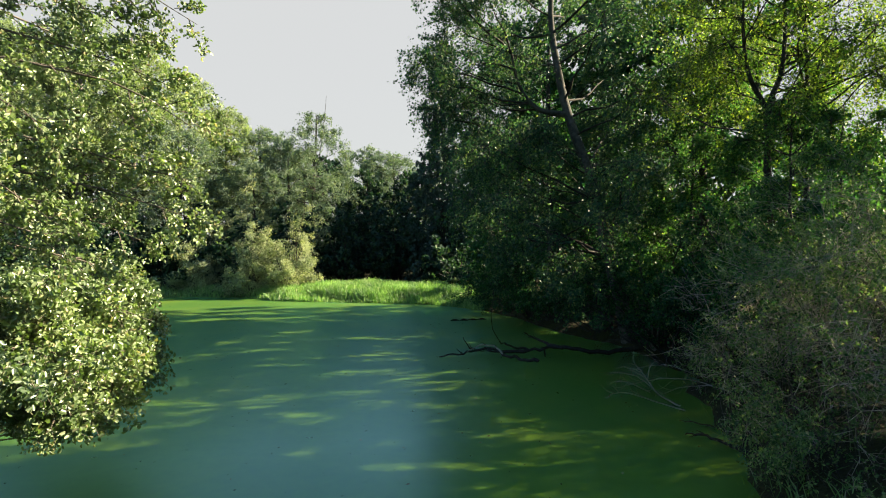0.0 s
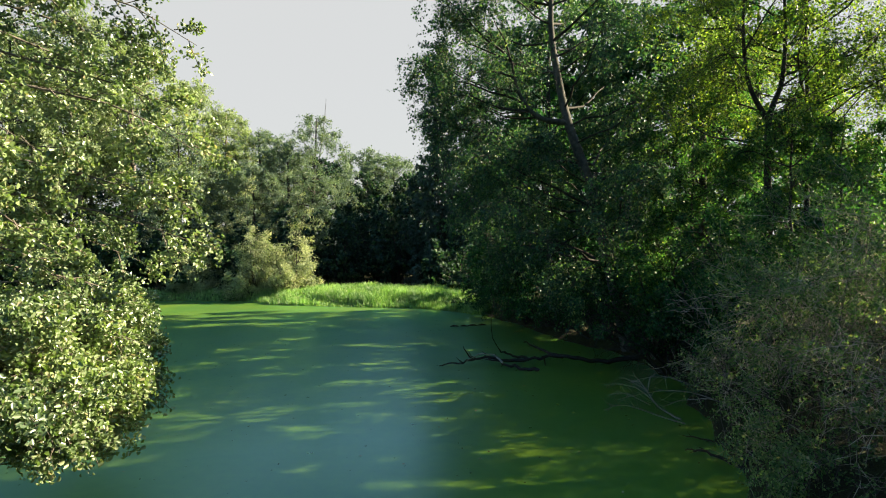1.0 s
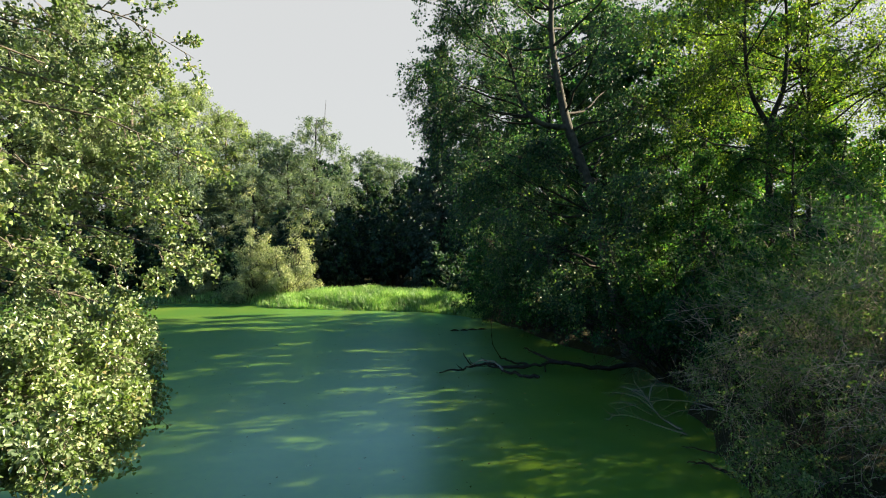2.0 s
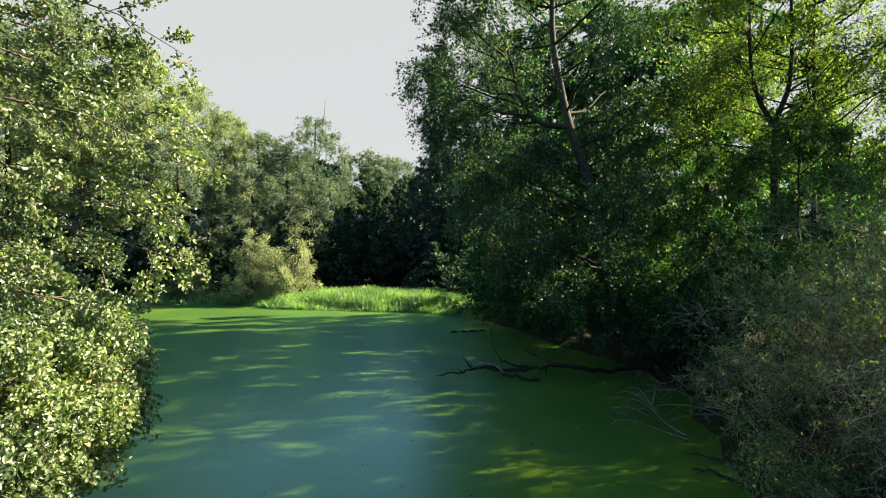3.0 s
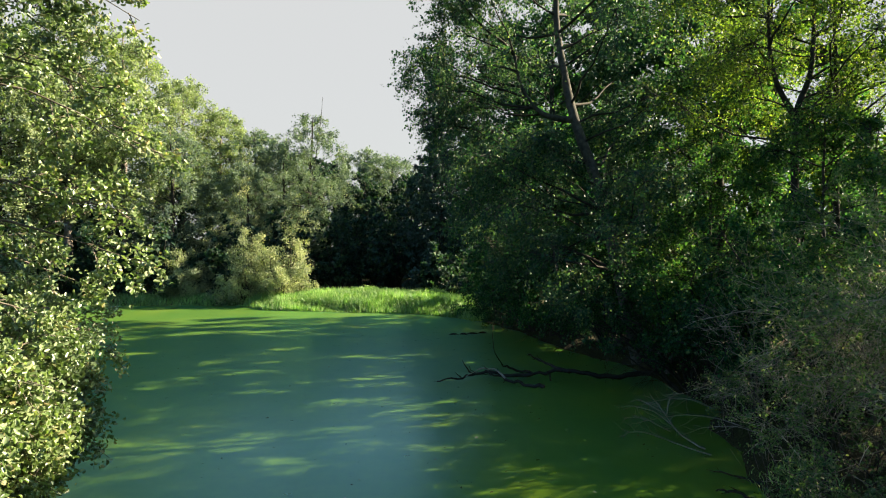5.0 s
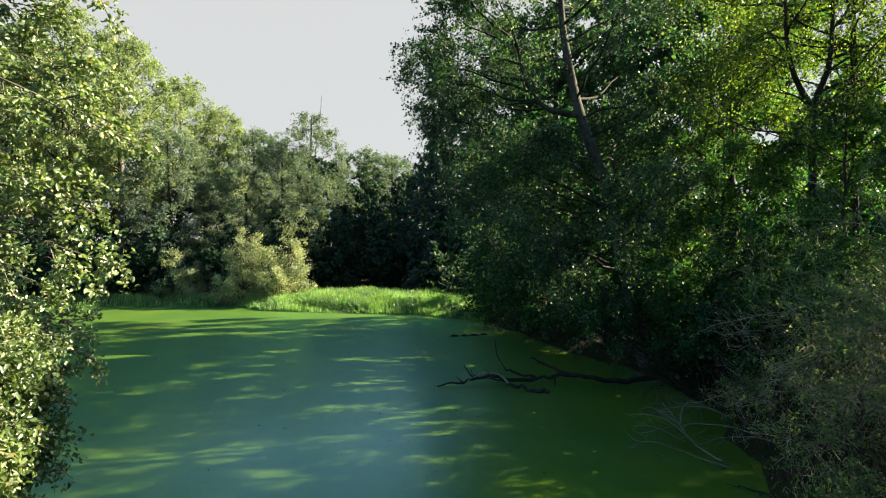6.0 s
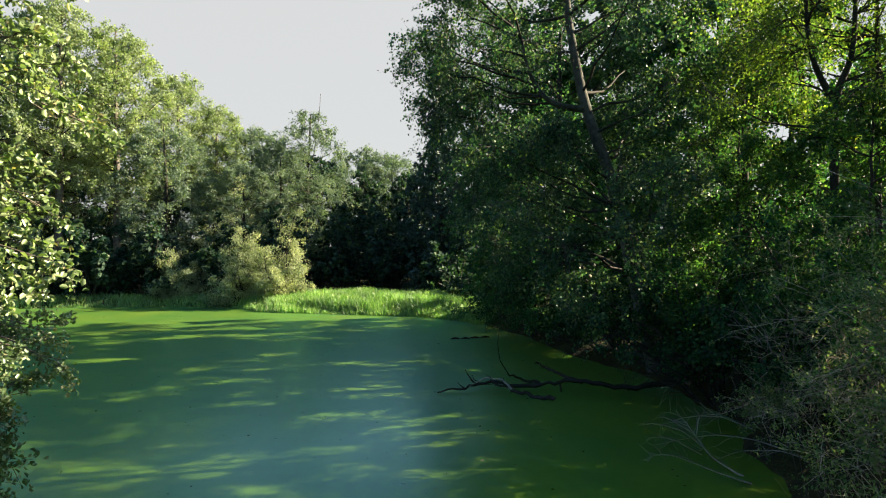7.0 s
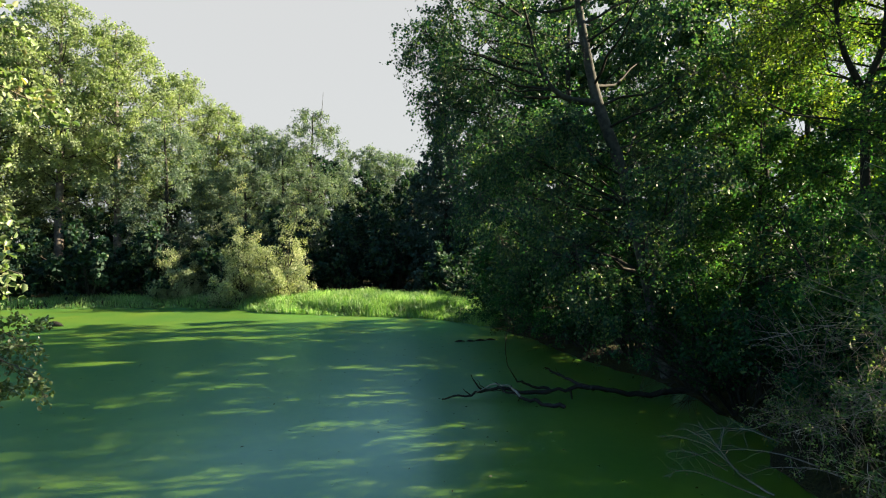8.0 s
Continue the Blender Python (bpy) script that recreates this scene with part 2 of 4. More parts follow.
def leaf_blades(rng, P, per, size, slim=0.62, loose=0.05, hang=0.25, flat=0.5, full=False, keep=None, t0=0.1, hearts=None, face=0.9):
    """Leaves along twigs. size: length of a blade; slim: width by length; hang: how far tips droop; flat: how far blades face up."""
    N = len(P)
    rows = np.repeat(np.arange(N), per)
    at, d = pick(P, rows, t0 + (1 - t0) * rng.random(N * per))
    at = at + rng.normal(size=at.shape) * loose
    out = 0.0 if hearts is None else unit(at - np.asarray(hearts)[rows % len(hearts)]) * face
    if keep is not None:
        ok = keep(at)
        at, d, out = at[ok], d[ok], out if hearts is None else out[ok]
    m = len(at)
    way = unit(d * 0.5 + unit(rng.normal(size=(m, 3))) + np.array([0, 0, -hang]))
    nor = unit(rng.normal(size=(m, 3)) * 0.62 + out + np.array([0, 0, flat]))
    side = unit(np.cross(way, nor))
    nor = np.cross(side, way)
    L = (size * rng.uniform(0.6, 1.25, m))[:, None]
    w = L * slim * 0.5
    if not full:
        V = np.stack([at, at + way * L * 0.5 + side * w, at + way * L, at + way * L * 0.5 - side * w], 1)
        V[:, 1] += nor * w * 0.3
        V[:, 3] += nor * w * 0.3
        return V.reshape(-1, 3), np.arange(4 * m).reshape(-1, 4)
    fold = nor * w * rng.uniform(0.2, 1.0, (m, 1))
    V = np.stack([at, at + way * L * 0.30 + side * w * 0.86 + fold, at + way * L * 0.75 + side * w * 0.84 + fold,
                  at + way * L - nor * L * 0.12, at + way * L * 0.75 - side * w * 0.84 + fold, at + way * L * 0.30 - side * w * 0.86 + fold], 1)
    b = np.arange(m)[:, None] * 6
    F = np.concatenate([b + np.array([[0, 1, 2, 3]]), b + np.array([[0, 3, 4, 5]])], 1).reshape(-1, 4)
    return V.reshape(-1, 3), F


def taper(P, r0, r1):
    k = np.linspace(0, 1, P.shape[1])[None]
    r0 = np.broadcast_to(np.asarray(r0, float).reshape(-1, 1), (len(P), 1))
    return r0 * (1 - k) + r1 * k


def finish_tree(name, at, trunks, limbs, boughs, twigs, leaves, bark, leaf, label, category="tree", group="", limb=None):
    """Puts the parts of one tree under an empty at its base; all points are relative to that base."""
    e = tagged(empty(name, at), label, category, group)
    for path, r in trunks:
        v, f = tubes(path[None], r[None], 10)
        mesh_object("trunk", v, f, bark, e, smooth=True)
    for path, r in limbs:
        v, f = tubes(path[None], r[None], 6)
        mesh_object("limb", v, f, limb or M_BARK, e, smooth=True)
    sets = [tubes(P, taper(P, a, b), k) for P, a, b, k in (*boughs, *twigs) if len(P)]
    v, f = join(*sets)
    tagged(mesh_object("branchwork", v, f, bark, e), kind="stuff")
    tagged(mesh_object("crown", *leaves, leaf, e), kind="stuff")
    return e


def lobe_places(rng, n, lo, hi, reach, axis, low=0.75, size=0.30):
    """Centres and radii of the leafy lobes of a crown round a trunk polyline; low: how wide the crown is at its foot."""
    h = (np.arange(n) + rng.random(n)) / n
    wide = reach * np.interp(h, [0, 0.3, 0.6, 0.85, 1.0], [low, 1.0, 0.95, 0.72, 0.35])
    lobe = reach * size * rng.uniform(0.8, 1.25, n) * (1 - 0.25 * h)
    far = np.maximum(wide - lobe * 0.7, 0.05) * np.sqrt(rng.uniform(0.25, 1.0, n))
    turn = np.arange(n) * 2.39996 + rng.uniform(-0.4, 0.4, n)
    z = lo + (hi - lo - lobe.mean() * 0.6) * h
    mid = np.stack([np.interp(z, axis[:, 2], axis[:, i]) for i in range(2)], 1)
    return np.stack([mid[:, 0] + np.cos(turn) * far, mid[:, 1] + np.sin(turn) * far, z], 1), lobe


def limbs_to(rng, stems, centres, s=7):
    """A limb from the best place on the stems to each lobe, bending up towards it."""
    pts = np.concatenate(stems)
    Q = []
    for c in centres:
        d = c - pts
        dist = np.linalg.norm(d, axis=1)
        cost = dist + 3.0 * np.maximum(0, 0.35 * dist - d[:, 2])
        p = pts[np.argmin(cost)]
        k = np.linspace(0, 1, s)[:, None]
        sag = np.array([0, 0, -0.04]) * np.linalg.norm(c - p)
        q = p + (c - p) * k + sag * np.sin(k * np.pi)
        q[1:-1] += np.cumsum(rng.normal(size=(s - 2, 3)), 0) * np.linalg.norm(c - p) * 0.02
        Q.append(q)
    return np.array(Q)


def lobe_boughs(rng, centres, lobe, n, squash=0.8, s=5, droop=0.2):
    """Boughs that fan out from each lobe's heart."""
    m = len(centres) * n
    way = unit(rng.normal(size=(m, 3)) + [0, 0, 0.15])
    way[:, 2] *= squash
    L = np.repeat(lobe, n) * rng.uniform(0.55, 1.05, m)
    k = np.linspace(0.0, 1, s)[None, :, None]
    B = np.repeat(centres, n, 0)[:, None] + way[:, None] * (L[:, None, None] * k)
    B[:, :, 2] -= droop * L[:, None] * k[:, :, 0] ** 2
    B[:, 1:] += rng.normal(size=B[:, 1:].shape) * L[:, None, None] * 0.06
    return B


def ends(P):
    return P[:, [0, -1]]


def broadleaf(name, seed, at, height, reach, label, leaf, bark=None, r=0.16, lo=0.2, lobes=22, boughs=13, shoots=6, per=11, size=0.09, slim=0.72, lean=(0, 0),
              path=None, droop=0.25, hang=0.35, loose=0.05, group="", low=0.75, forks=(), more=(), squash=0.8, fine=True, keep=None, flat=0.4, lobe=0.30):
    """A deciduous tree: trunk, limbs, boughs and shoots that carry single leaves in uneven lobes."""
    rng = np.random.default_rng(seed)
    bark = bark or M_BARK
    at = np.array(at, float)
    if path is None:
        path = [(0, 0, -0.3), (lean[0] * 0.2, lean[1] * 0.2, height * 0.3), (lean[0] * 0.6, lean[1] * 0.6, height * 0.65), (lean[0], lean[1], height * 0.96)]
        tr = resample(path, 14)
        tr[1:] += np.cumsum(rng.normal(size=(13, 3)) * [0.5, 0.5, 0], 0) * 0.05
    else:
        tr = resample([np.array(p, float) - at for p in path], 22)
    kr = 0.12 + 0.88 * np.linspace(1, 0, len(tr)) ** 0.8
    trunks, stems = [(tr, r * kr)], [tr[3:]]
    for pts, fr in forks:
        q = resample([np.array(p, float) - at for p in pts], 9)
        trunks.append((q, np.linspace(fr, fr * 0.3, 9)))
        stems.append(q[3:])
    C, R = lobe_places(rng, lobes, height * lo, height, reach, tr, low, lobe)
    if more:
        C = np.concatenate([C, np.array([np.array(m[:3]) - at for m in more])])
        R = np.concatenate([R, [m[3] for m in more]])
    Q = limbs_to(rng, stems, C)
    B = lobe_boughs(rng, C, R, boughs, squash, droop=droop)
    S = grow(rng, B, shoots, 4, 0.5, 48, 0.0, droop, 0.2, 1.0)
    k = None if keep is None else (lambda p: keep(p + at))
    leaves = leaf_blades(rng, S, per, size, slim, loose, hang, flat, keep=k, hearts=np.repeat(C, boughs * shoots, 0))
    far = np.linalg.norm(Q[:, -1] - Q[:, 0], axis=1)
    lr = [np.linspace(max(0.014, min(0.5 * r, 0.06 * r + 0.0085 * l)), 0.008, 7) for l in far]
    return finish_tree(name, at, trunks, list(zip(Q, lr)), [(B[:, ::2], 0.007, 0.003, 3)], [(ends(S), 0.0035, 0.0015, 3)] if fine else [], leaves, bark, leaf, label, "tree", group)


def bush(name, seed, at, height, reach, label, leaf, bark=None, stems=16, boughs=8, shoots=6, per=16, size=0.06, slim=0.6, droop=0.35, hang=0.3,
         ways=None, loose=0.05, group="", category="shrub", steep=(35, 85), keep=None, fine=True):
    """A shrub: many stems that rise from the base and arch over, with shoots and leaves."""
    rng = np.random.default_rng(seed)
    bark = bark or M_BARK
    n = stems
    turn = np.arange(n) * 2.4 + rng.uniform(-0.4, 0.4, n) if ways is None else ways[0] + (rng.random(n) - 0.5) * ways[1]
    el = np.radians(rng.uniform(*steep, n))
    L = 1.0 / np.sqrt((np.cos(el) / reach) ** 2 + (np.sin(el) / (height * (1 + 0.3 * droop))) ** 2) * rng.uniform(0.8, 1.12, n)
    way = np.stack([np.cos(turn) * np.cos(el), np.sin(turn) * np.cos(el), np.sin(el)], 1)
    foot = np.stack([np.cos(turn), np.sin(turn), np.zeros(n)], 1) * rng.uniform(0, 0.25, (n, 1)) * min(1, reach * 0.4) + [0, 0, -0.25]
    k = np.linspace(0, 1, 7)[None, :, None]
    Q = foot[:, None] + way[:, None] * (L[:, None, None] * k)
    Q[:, :, 2] -= droop * 0.55 * L[:, None] * k[:, :, 0] ** 2.2
    Q[:, 1:] += np.cumsum(rng.normal(size=Q[:, 1:].shape), 1) * (L[:, None, None] * 0.022)
    B = grow(rng, Q, boughs, 5, 0.30, 40, 0.08, droop, 0.15, 1.0)
    S = grow(rng, B, shoots, 4, 0.45, 42, 0.0, droop, 0.1, 1.0)
    k2 = None if keep is None else (lambda p: keep(p + np.array(at)))
    leaves = leaf_blades(rng, np.concatenate([S, B[:, 1:]]), per, size, slim, loose, hang, 0.35, keep=k2, hearts=np.array([[0, 0, height * 0.35]]), face=0.7)
    return finish_tree(name, at, [], [(q, np.linspace(0.012 + 0.006 * l, 0.004, 7)) for q, l in zip(Q, L)], [(B[:, ::2], 0.009, 0.003, 3)], [(ends(S), 0.004, 0.002, 3)] if fine else [],
                       leaves, bark, leaf, label, category, group)


def spruce(name, seed, at, height, reach, label):
    rng = np.random.default_rng(seed)
    tr = resample([(0, 0, -0.2), (0.05, 0, height * 0.5), (0, 0.05, height)], 12)
    n = 100
    h = np.linspace(0.06, 0.985, n) + rng.uniform(-0.004, 0.004, n)
    p, _ = pick(tr[None], np.zeros(n, int), h)
    turn = np.arange(n) * 2.4 + rng.uniform(-0.3, 0.3, n)
    L = reach * (1.02 - h) ** 0.8 * rng.uniform(0.8, 1.15, n)
    k = np.linspace(0, 1, 7)[None, :, None]
    Q = p[:, None] + np.stack([np.cos(turn), np.sin(turn), 0.1 + 0.35 * h], 1)[:, None] * (L[:, None, None] * k)
    Q[:, :, 2] -= L[:, None] * (0.75 - 0.4 * h)[:, None] * np.sin(k[:, :, 0] * 2.2) * 0.55
    B = grow(rng, Q, 14, 4, 0.32, 55, -0.2, 0.6, 0.1, 1.0)
    S = grow(rng, B, 3, 3, 0.5, 40, -0.3, 0.5, 0.2, 1.0)
    leaves = leaf_blades(rng, np.concatenate([B[:, 1:], S]), 6, 0.23, 0.38, 0.03, 0.7, 0.3)
    return finish_tree(name, at, [(tr, 0.2 * np.linspace(1, 0.08, 12))], [(q, np.linspace(0.03, 0.006, 7)) for q in Q], [(ends(B), 0.01, 0.004, 3)], [], leaves, M_BARK, M_NEEDLE, label)


# ---- ground and pond ----
SHORE = [(3.0, 5.0), (3.3, 6.3), (3.75, 7.5), (4.1, 9.0), (4.6, 11.3), (4.7, 13.5), (4.5, 15.2), (3.6, 17.3), (2.9, 19.6), (1.75, 23.0), (0.9, 25.8), (-1.1, 27.9),
         (-2.9, 28.6), (-5.8, 29.2), (-7.9, 29.9), (-9.4, 30.2), (-10.6, 31.5), (-14.7, 32.5), (-19.7, 32.6), (-24.5, 31.2), (-29, 27), (-24, 20), (-17, 14), (-10, 9), (-6.5, 5.5), (-5.2, 2.5),
         (-3, 0.9), (0.5, 0.6), (2.2, 2.2)]


def shore_distance(x, y):
    """Metres from the pond's edge, negative over the water."""
    x, y = np.asarray(x, float), np.asarray(y, float)
    best, inside = np.full(x.shape, 1e9), np.zeros(x.shape, bool)
    for (ax, ay), (bx, by) in zip(SHORE, SHORE[1:] + SHORE[:1]):
        dx, dy = bx - ax, by - ay
        t = np.clip(((x - ax) * dx + (y - ay) * dy) / (dx * dx + dy * dy), 0, 1)
        best = np.minimum(best, np.hypot(x - ax - t * dx, y - ay - t * dy))
        inside ^= ((ay > y) != (by > y)) & (x < (bx - ax) * (y - ay) / ((by - ay) or 1e-9) + ax)
    return np.where(inside, -best, best)


def ground_height(x, y):
    x, y = np.asarray(x, float), np.asarray(y, float)
    d = shore_distance(x, y) + 0.16 * np.sin(2.1 * x + 1.3 * np.sin(1.7 * y)) + 0.13 * np.sin(2.7 * y + x)
    bank = 0.42 * (1 - np.exp(-np.maximum(d, 0) / 0.6)) + 0.012 * np.clip(d, 0, 40)
    bed = -0.8 * (1 - np.exp(np.minimum(d, 0) / 1.2))
    return np.where(d > 0, bank, bed) + 0.05 * np.sin(0.9 * x + 0.4) * np.sin(0.8 * y) * np.clip(d, 0, 1)


def ground_at(x, y):
    return float(ground_height(np.array([x]), np.array([y]))[0])


def stretched(lo, hi, step):
    mid = np.arange(lo, hi + step, step)
    out = 12 * 1.5 ** np.arange(0, 14)
    return np.concatenate([lo - np.cumsum(out)[::-1], mid, hi + np.cumsum(out)])


gx, gy = stretched(-45, 32, 0.5), stretched(-14, 64, 0.5)
GX, GY = np.meshgrid(gx, gy)
gv = np.stack([GX, GY, ground_height(GX, GY)], -1).reshape(-1, 3)
gi = np.arange(len(gv)).reshape(GX.shape)
gq = np.stack([gi[:-1, :-1], gi[:-1, 1:], gi[1:, 1:], gi[1:, :-1]], -1).reshape(-1, 4)
tagged(mesh_object("ground", gv, gq, M_GROUND, smooth=True), "dark soil with leaf litter and moss round the pond", "ground", kind="structure")

bmw = bmesh.new()
bmw.faces.new([bmw.verts.new((x, y, 0)) for x, y in ((-36, -3), (9, -3), (9, 36), (-36, 36))])
wm = bpy.data.meshes.new("water")
bmw.to_mesh(wm)
wm.materials.append(M_WEED)
tagged(new("water", wm), "still pond water covered by a green duckweed mat", "pond", kind="structure")

# ---- the alder that hangs over the near water ----
AX, AY = -6.2, 4.3
ALDER_REACH = ([0.3, 0.8, 1.3, 1.8, 2.3, 2.55, 2.8, 3.1, 3.9, 4.3, 4.7, 5.6, 8.0, 9.0], [3.3, 3.55, 3.82, 3.88, 3.68, 3.8, 4.25, 4.2, 4.3, 4.15, 3.95, 3.5, 2.6, 1.2])


def alder_room(p):
    """The crown's outline: how far the leaves reach out from the trunk at each height."""
    r = np.hypot(p[:, 0] - AX, p[:, 1] - AY)
    limit = np.interp(p[:, 2], *ALDER_REACH)
    return (r < limit) & (p[:, 2] > 0.66 + 0.2 * np.sin(4.0 * p[:, 1]) + 0.42 * np.maximum(0, 5.2 - p[:, 1]))


# outer ends of the upper boughs that reach over the water, and how densely each is leaved
ALDER_BOUGHS = [(-2.42, 5.60, 4.80, 0.9), (-2.95, 5.60, 4.55, 1), (-2.60, 5.50, 4.15, 1), (-2.35, 5.50, 3.72, 0.9), (-2.32, 5.28, 3.22, 0.9), (-2.10, 5.36, 2.78, 1),
                (-2.95, 5.90, 2.60, 1), (-2.90, 4.60, 4.90, 1), (-2.85, 4.25, 3.45, 1), (-2.80, 4.20, 2.75, 1), (-3.40, 6.40, 4.60, 1),
                (-3.30, 5.00, 5.45, 1), (-3.20, 6.20, 2.15, 0.9), (-3.60, 5.50, 6.10, 1), (-3.40, 4.50, 6.40, 1), (-4.00, 6.50, 6.60, 1), (-3.10, 4.90, 2.40, 1)]


def bough_fans(rng, tips, foot, o, side=0.17, n=15):
    """Long boughs from one stem to the given tips, bending down at the end, with flat fans of side branches. foot: the stem's place, and how far above its tip each bough starts."""
    reach = []
    for x, y, z, _ in tips:
        end, start = np.array((x, y, z)), np.array((foot[0], foot[1], z + foot[2]))
        mid = start + (end - start) * 0.55 + [0, 0, 0.32]
        late = start + (end - start) * 0.82 + [0, 0, 0.22]
        q = resample([start - o, (start + mid) / 2 + [0, 0, 0.05] - o, mid - o, late - o, end - o], 11)
        q[1:-1] += np.cumsum(rng.normal(size=(9, 3)), 0) * 0.022
        reach.append(q)
    reach = np.array(reach)
    F = grow(rng, reach, n, 5, side, 46, 0.10, 0.14, 0.34, 0.98, 0.05)
    T = grow(rng, F, 7, 4, 0.42, 46, 0.06, 0.10, 0.15, 1.0)
    T = T[rng.random(len(T)) < np.repeat([d for *_, d in tips], n * 7)]
    return reach, F, np.concatenate([T, F[:, 1:]])


def alder(at):
    rng = np.random.default_rng(7)
    o = np.array(at, float)
    tr = resample([(0, 0, -0.3), (0.15, 0.1, 2.5), (0.35, 0.1, 5.5), (0.3, 0.2, 9.0)], 16)
    # the low skirt of the crown, in dense lobes, and the loose far side
    n, m = 74, 10
    z = np.concatenate([1.05 + 1.3 * (np.arange(n) + rng.random(n)) / n, rng.uniform(2.0, 8.2, m)])
    turn = np.concatenate([rng.uniform(-0.34, 0.46, n), rng.uniform(1.25, 5.6, m)])
    lobe = np.concatenate([rng.uniform(0.34, 0.56, n), rng.uniform(0.7, 1.0, m)])
    limit = np.interp(z, *ALDER_REACH)
    far = np.maximum(0.3, limit - lobe * 0.75) * np.sqrt(rng.uniform(0.62, 1.0, n + m))
    C = np.stack([AX + np.cos(turn) * far, AY + np.sin(turn) * far, z], 1) - o
    low = (np.arange(n + m) < n) & (C[:, 2] + o[2] < 1.0 + 0.42 * np.maximum(0, 5.2 - C[:, 1] - o[1]))
    C, lobe, n = C[~low], lobe[~low], n - int(low.sum())
    Q = limbs_to(rng, [tr[2:]], C)
    B = lobe_boughs(rng, C, lobe, 11, 0.6, droop=0.35)
    S = grow(rng, B, 6, 4, 0.5, 48, 0.0, 0.25, 0.2, 1.0)
    rear = np.repeat(np.arange(len(C)) >= n, 66) & (rng.random(len(S)) < 0.5)
    ok = alder_room(S[:, -1] + o) & ~rear
    S, hearts = S[ok], np.repeat(C, 66, 0)[ok]
    leaves = leaf_blades(rng, S, 16, 0.042, 0.66, 0.030, 0.15, 0.3, True, hearts=hearts, face=0.8)
    # upper boughs with air between them
    reach, F, T = bough_fans(rng, ALDER_BOUGHS, (AX + 0.35, AY + 0.1, 0.45), o)
    more = leaf_blades(rng, T, 14, 0.042, 0.66, 0.026, 0.15, 0.45, True)
    Q7 = np.concatenate([Q, reach[:, np.linspace(0, 10, 7).round().astype(int)]])
    L = np.linalg.norm(Q7[:, -1] - Q7[:, 0], axis=1)
    return finish_tree("alder", at, [(tr, 0.15 * np.linspace(1, 0.12, 16))], [(q, np.linspace(0.008 + 0.004 * l, 0.003, 7)) for q, l in zip(Q7, L)],
                       [(B[:, ::2], 0.005, 0.002, 3), (F[:, ::2], 0.006, 0.002, 3)], [(ends(S), 0.0025, 0.0012, 3), (ends(T), 0.0025, 0.0012, 3)], join(leaves, more), M_ALDERBARK, M_ALDER,
                       "alder tree with glossy round leaves hanging over the pond", limb=M_ALDERBARK)


alder((AX, AY, ground_at(AX, AY)))


def leaning_alder(at, tips):
    """A young alder on the bank whose boughs lean far out over the water."""
    rng = np.random.default_rng(17)
    o = np.array(at, float)
    tr = resample([(0, 0, -0.3), (0.35, 0.08, 1.0), (0.8, 0.15, 2.2), (1.0, 0.2, 3.4)], 12)
    reach, F, T = bough_fans(rng, tips, (o[0] + 0.6, o[1] + 0.12, 0.25), o, 0.24, 13)
    leaves = leaf_blades(rng, T, 11, 0.050, 0.72, 0.03, 0.15, 0.45, True)
    return finish_tree("alder", at, [(tr, 0.06 * np.linspace(1, 0.15, 12))], [(q, np.linspace(0.020, 0.004, 11)) for q in reach], [(F[:, ::2], 0.006, 0.002, 3)],
                       [(ends(T), 0.0025, 0.0012, 3)], leaves, M_ALDERBARK, M_ALDER, "young alder leaning out low over the water", limb=M_ALDERBARK)


leaning_alder((-7.9, 7.9, ground_at(-7.9, 7.9)), [(-4.25, 8.30, 1.70, 0.8), (-4.55, 8.10, 1.40, 0.9), (-4.65, 8.60, 1.95, 0.9), (-5.0, 8.45, 1.15, 1), (-4.9, 7.90, 1.85, 1), (-5.4, 8.6, 2.3, 1)])

# ---- trees on the shaded bank ----
def poplar_room(p):
    """The crown is open in front of the leaning trunk."""
    side = np.interp(p[:, 2], [2.4, 4.6, 6.0, 7.4, 8.6, 10.2], [4.1, 3.54, 2.98, 2.70, 2.52, 2.6]) - 0.06 * (15.1 - p[:, 1])
    return ~((np.abs(p[:, 0] - side) < 0.30) & (p[:, 1] < 15.0) & (p[:, 2] > 4.5) & (p[:, 2] < 8.6))


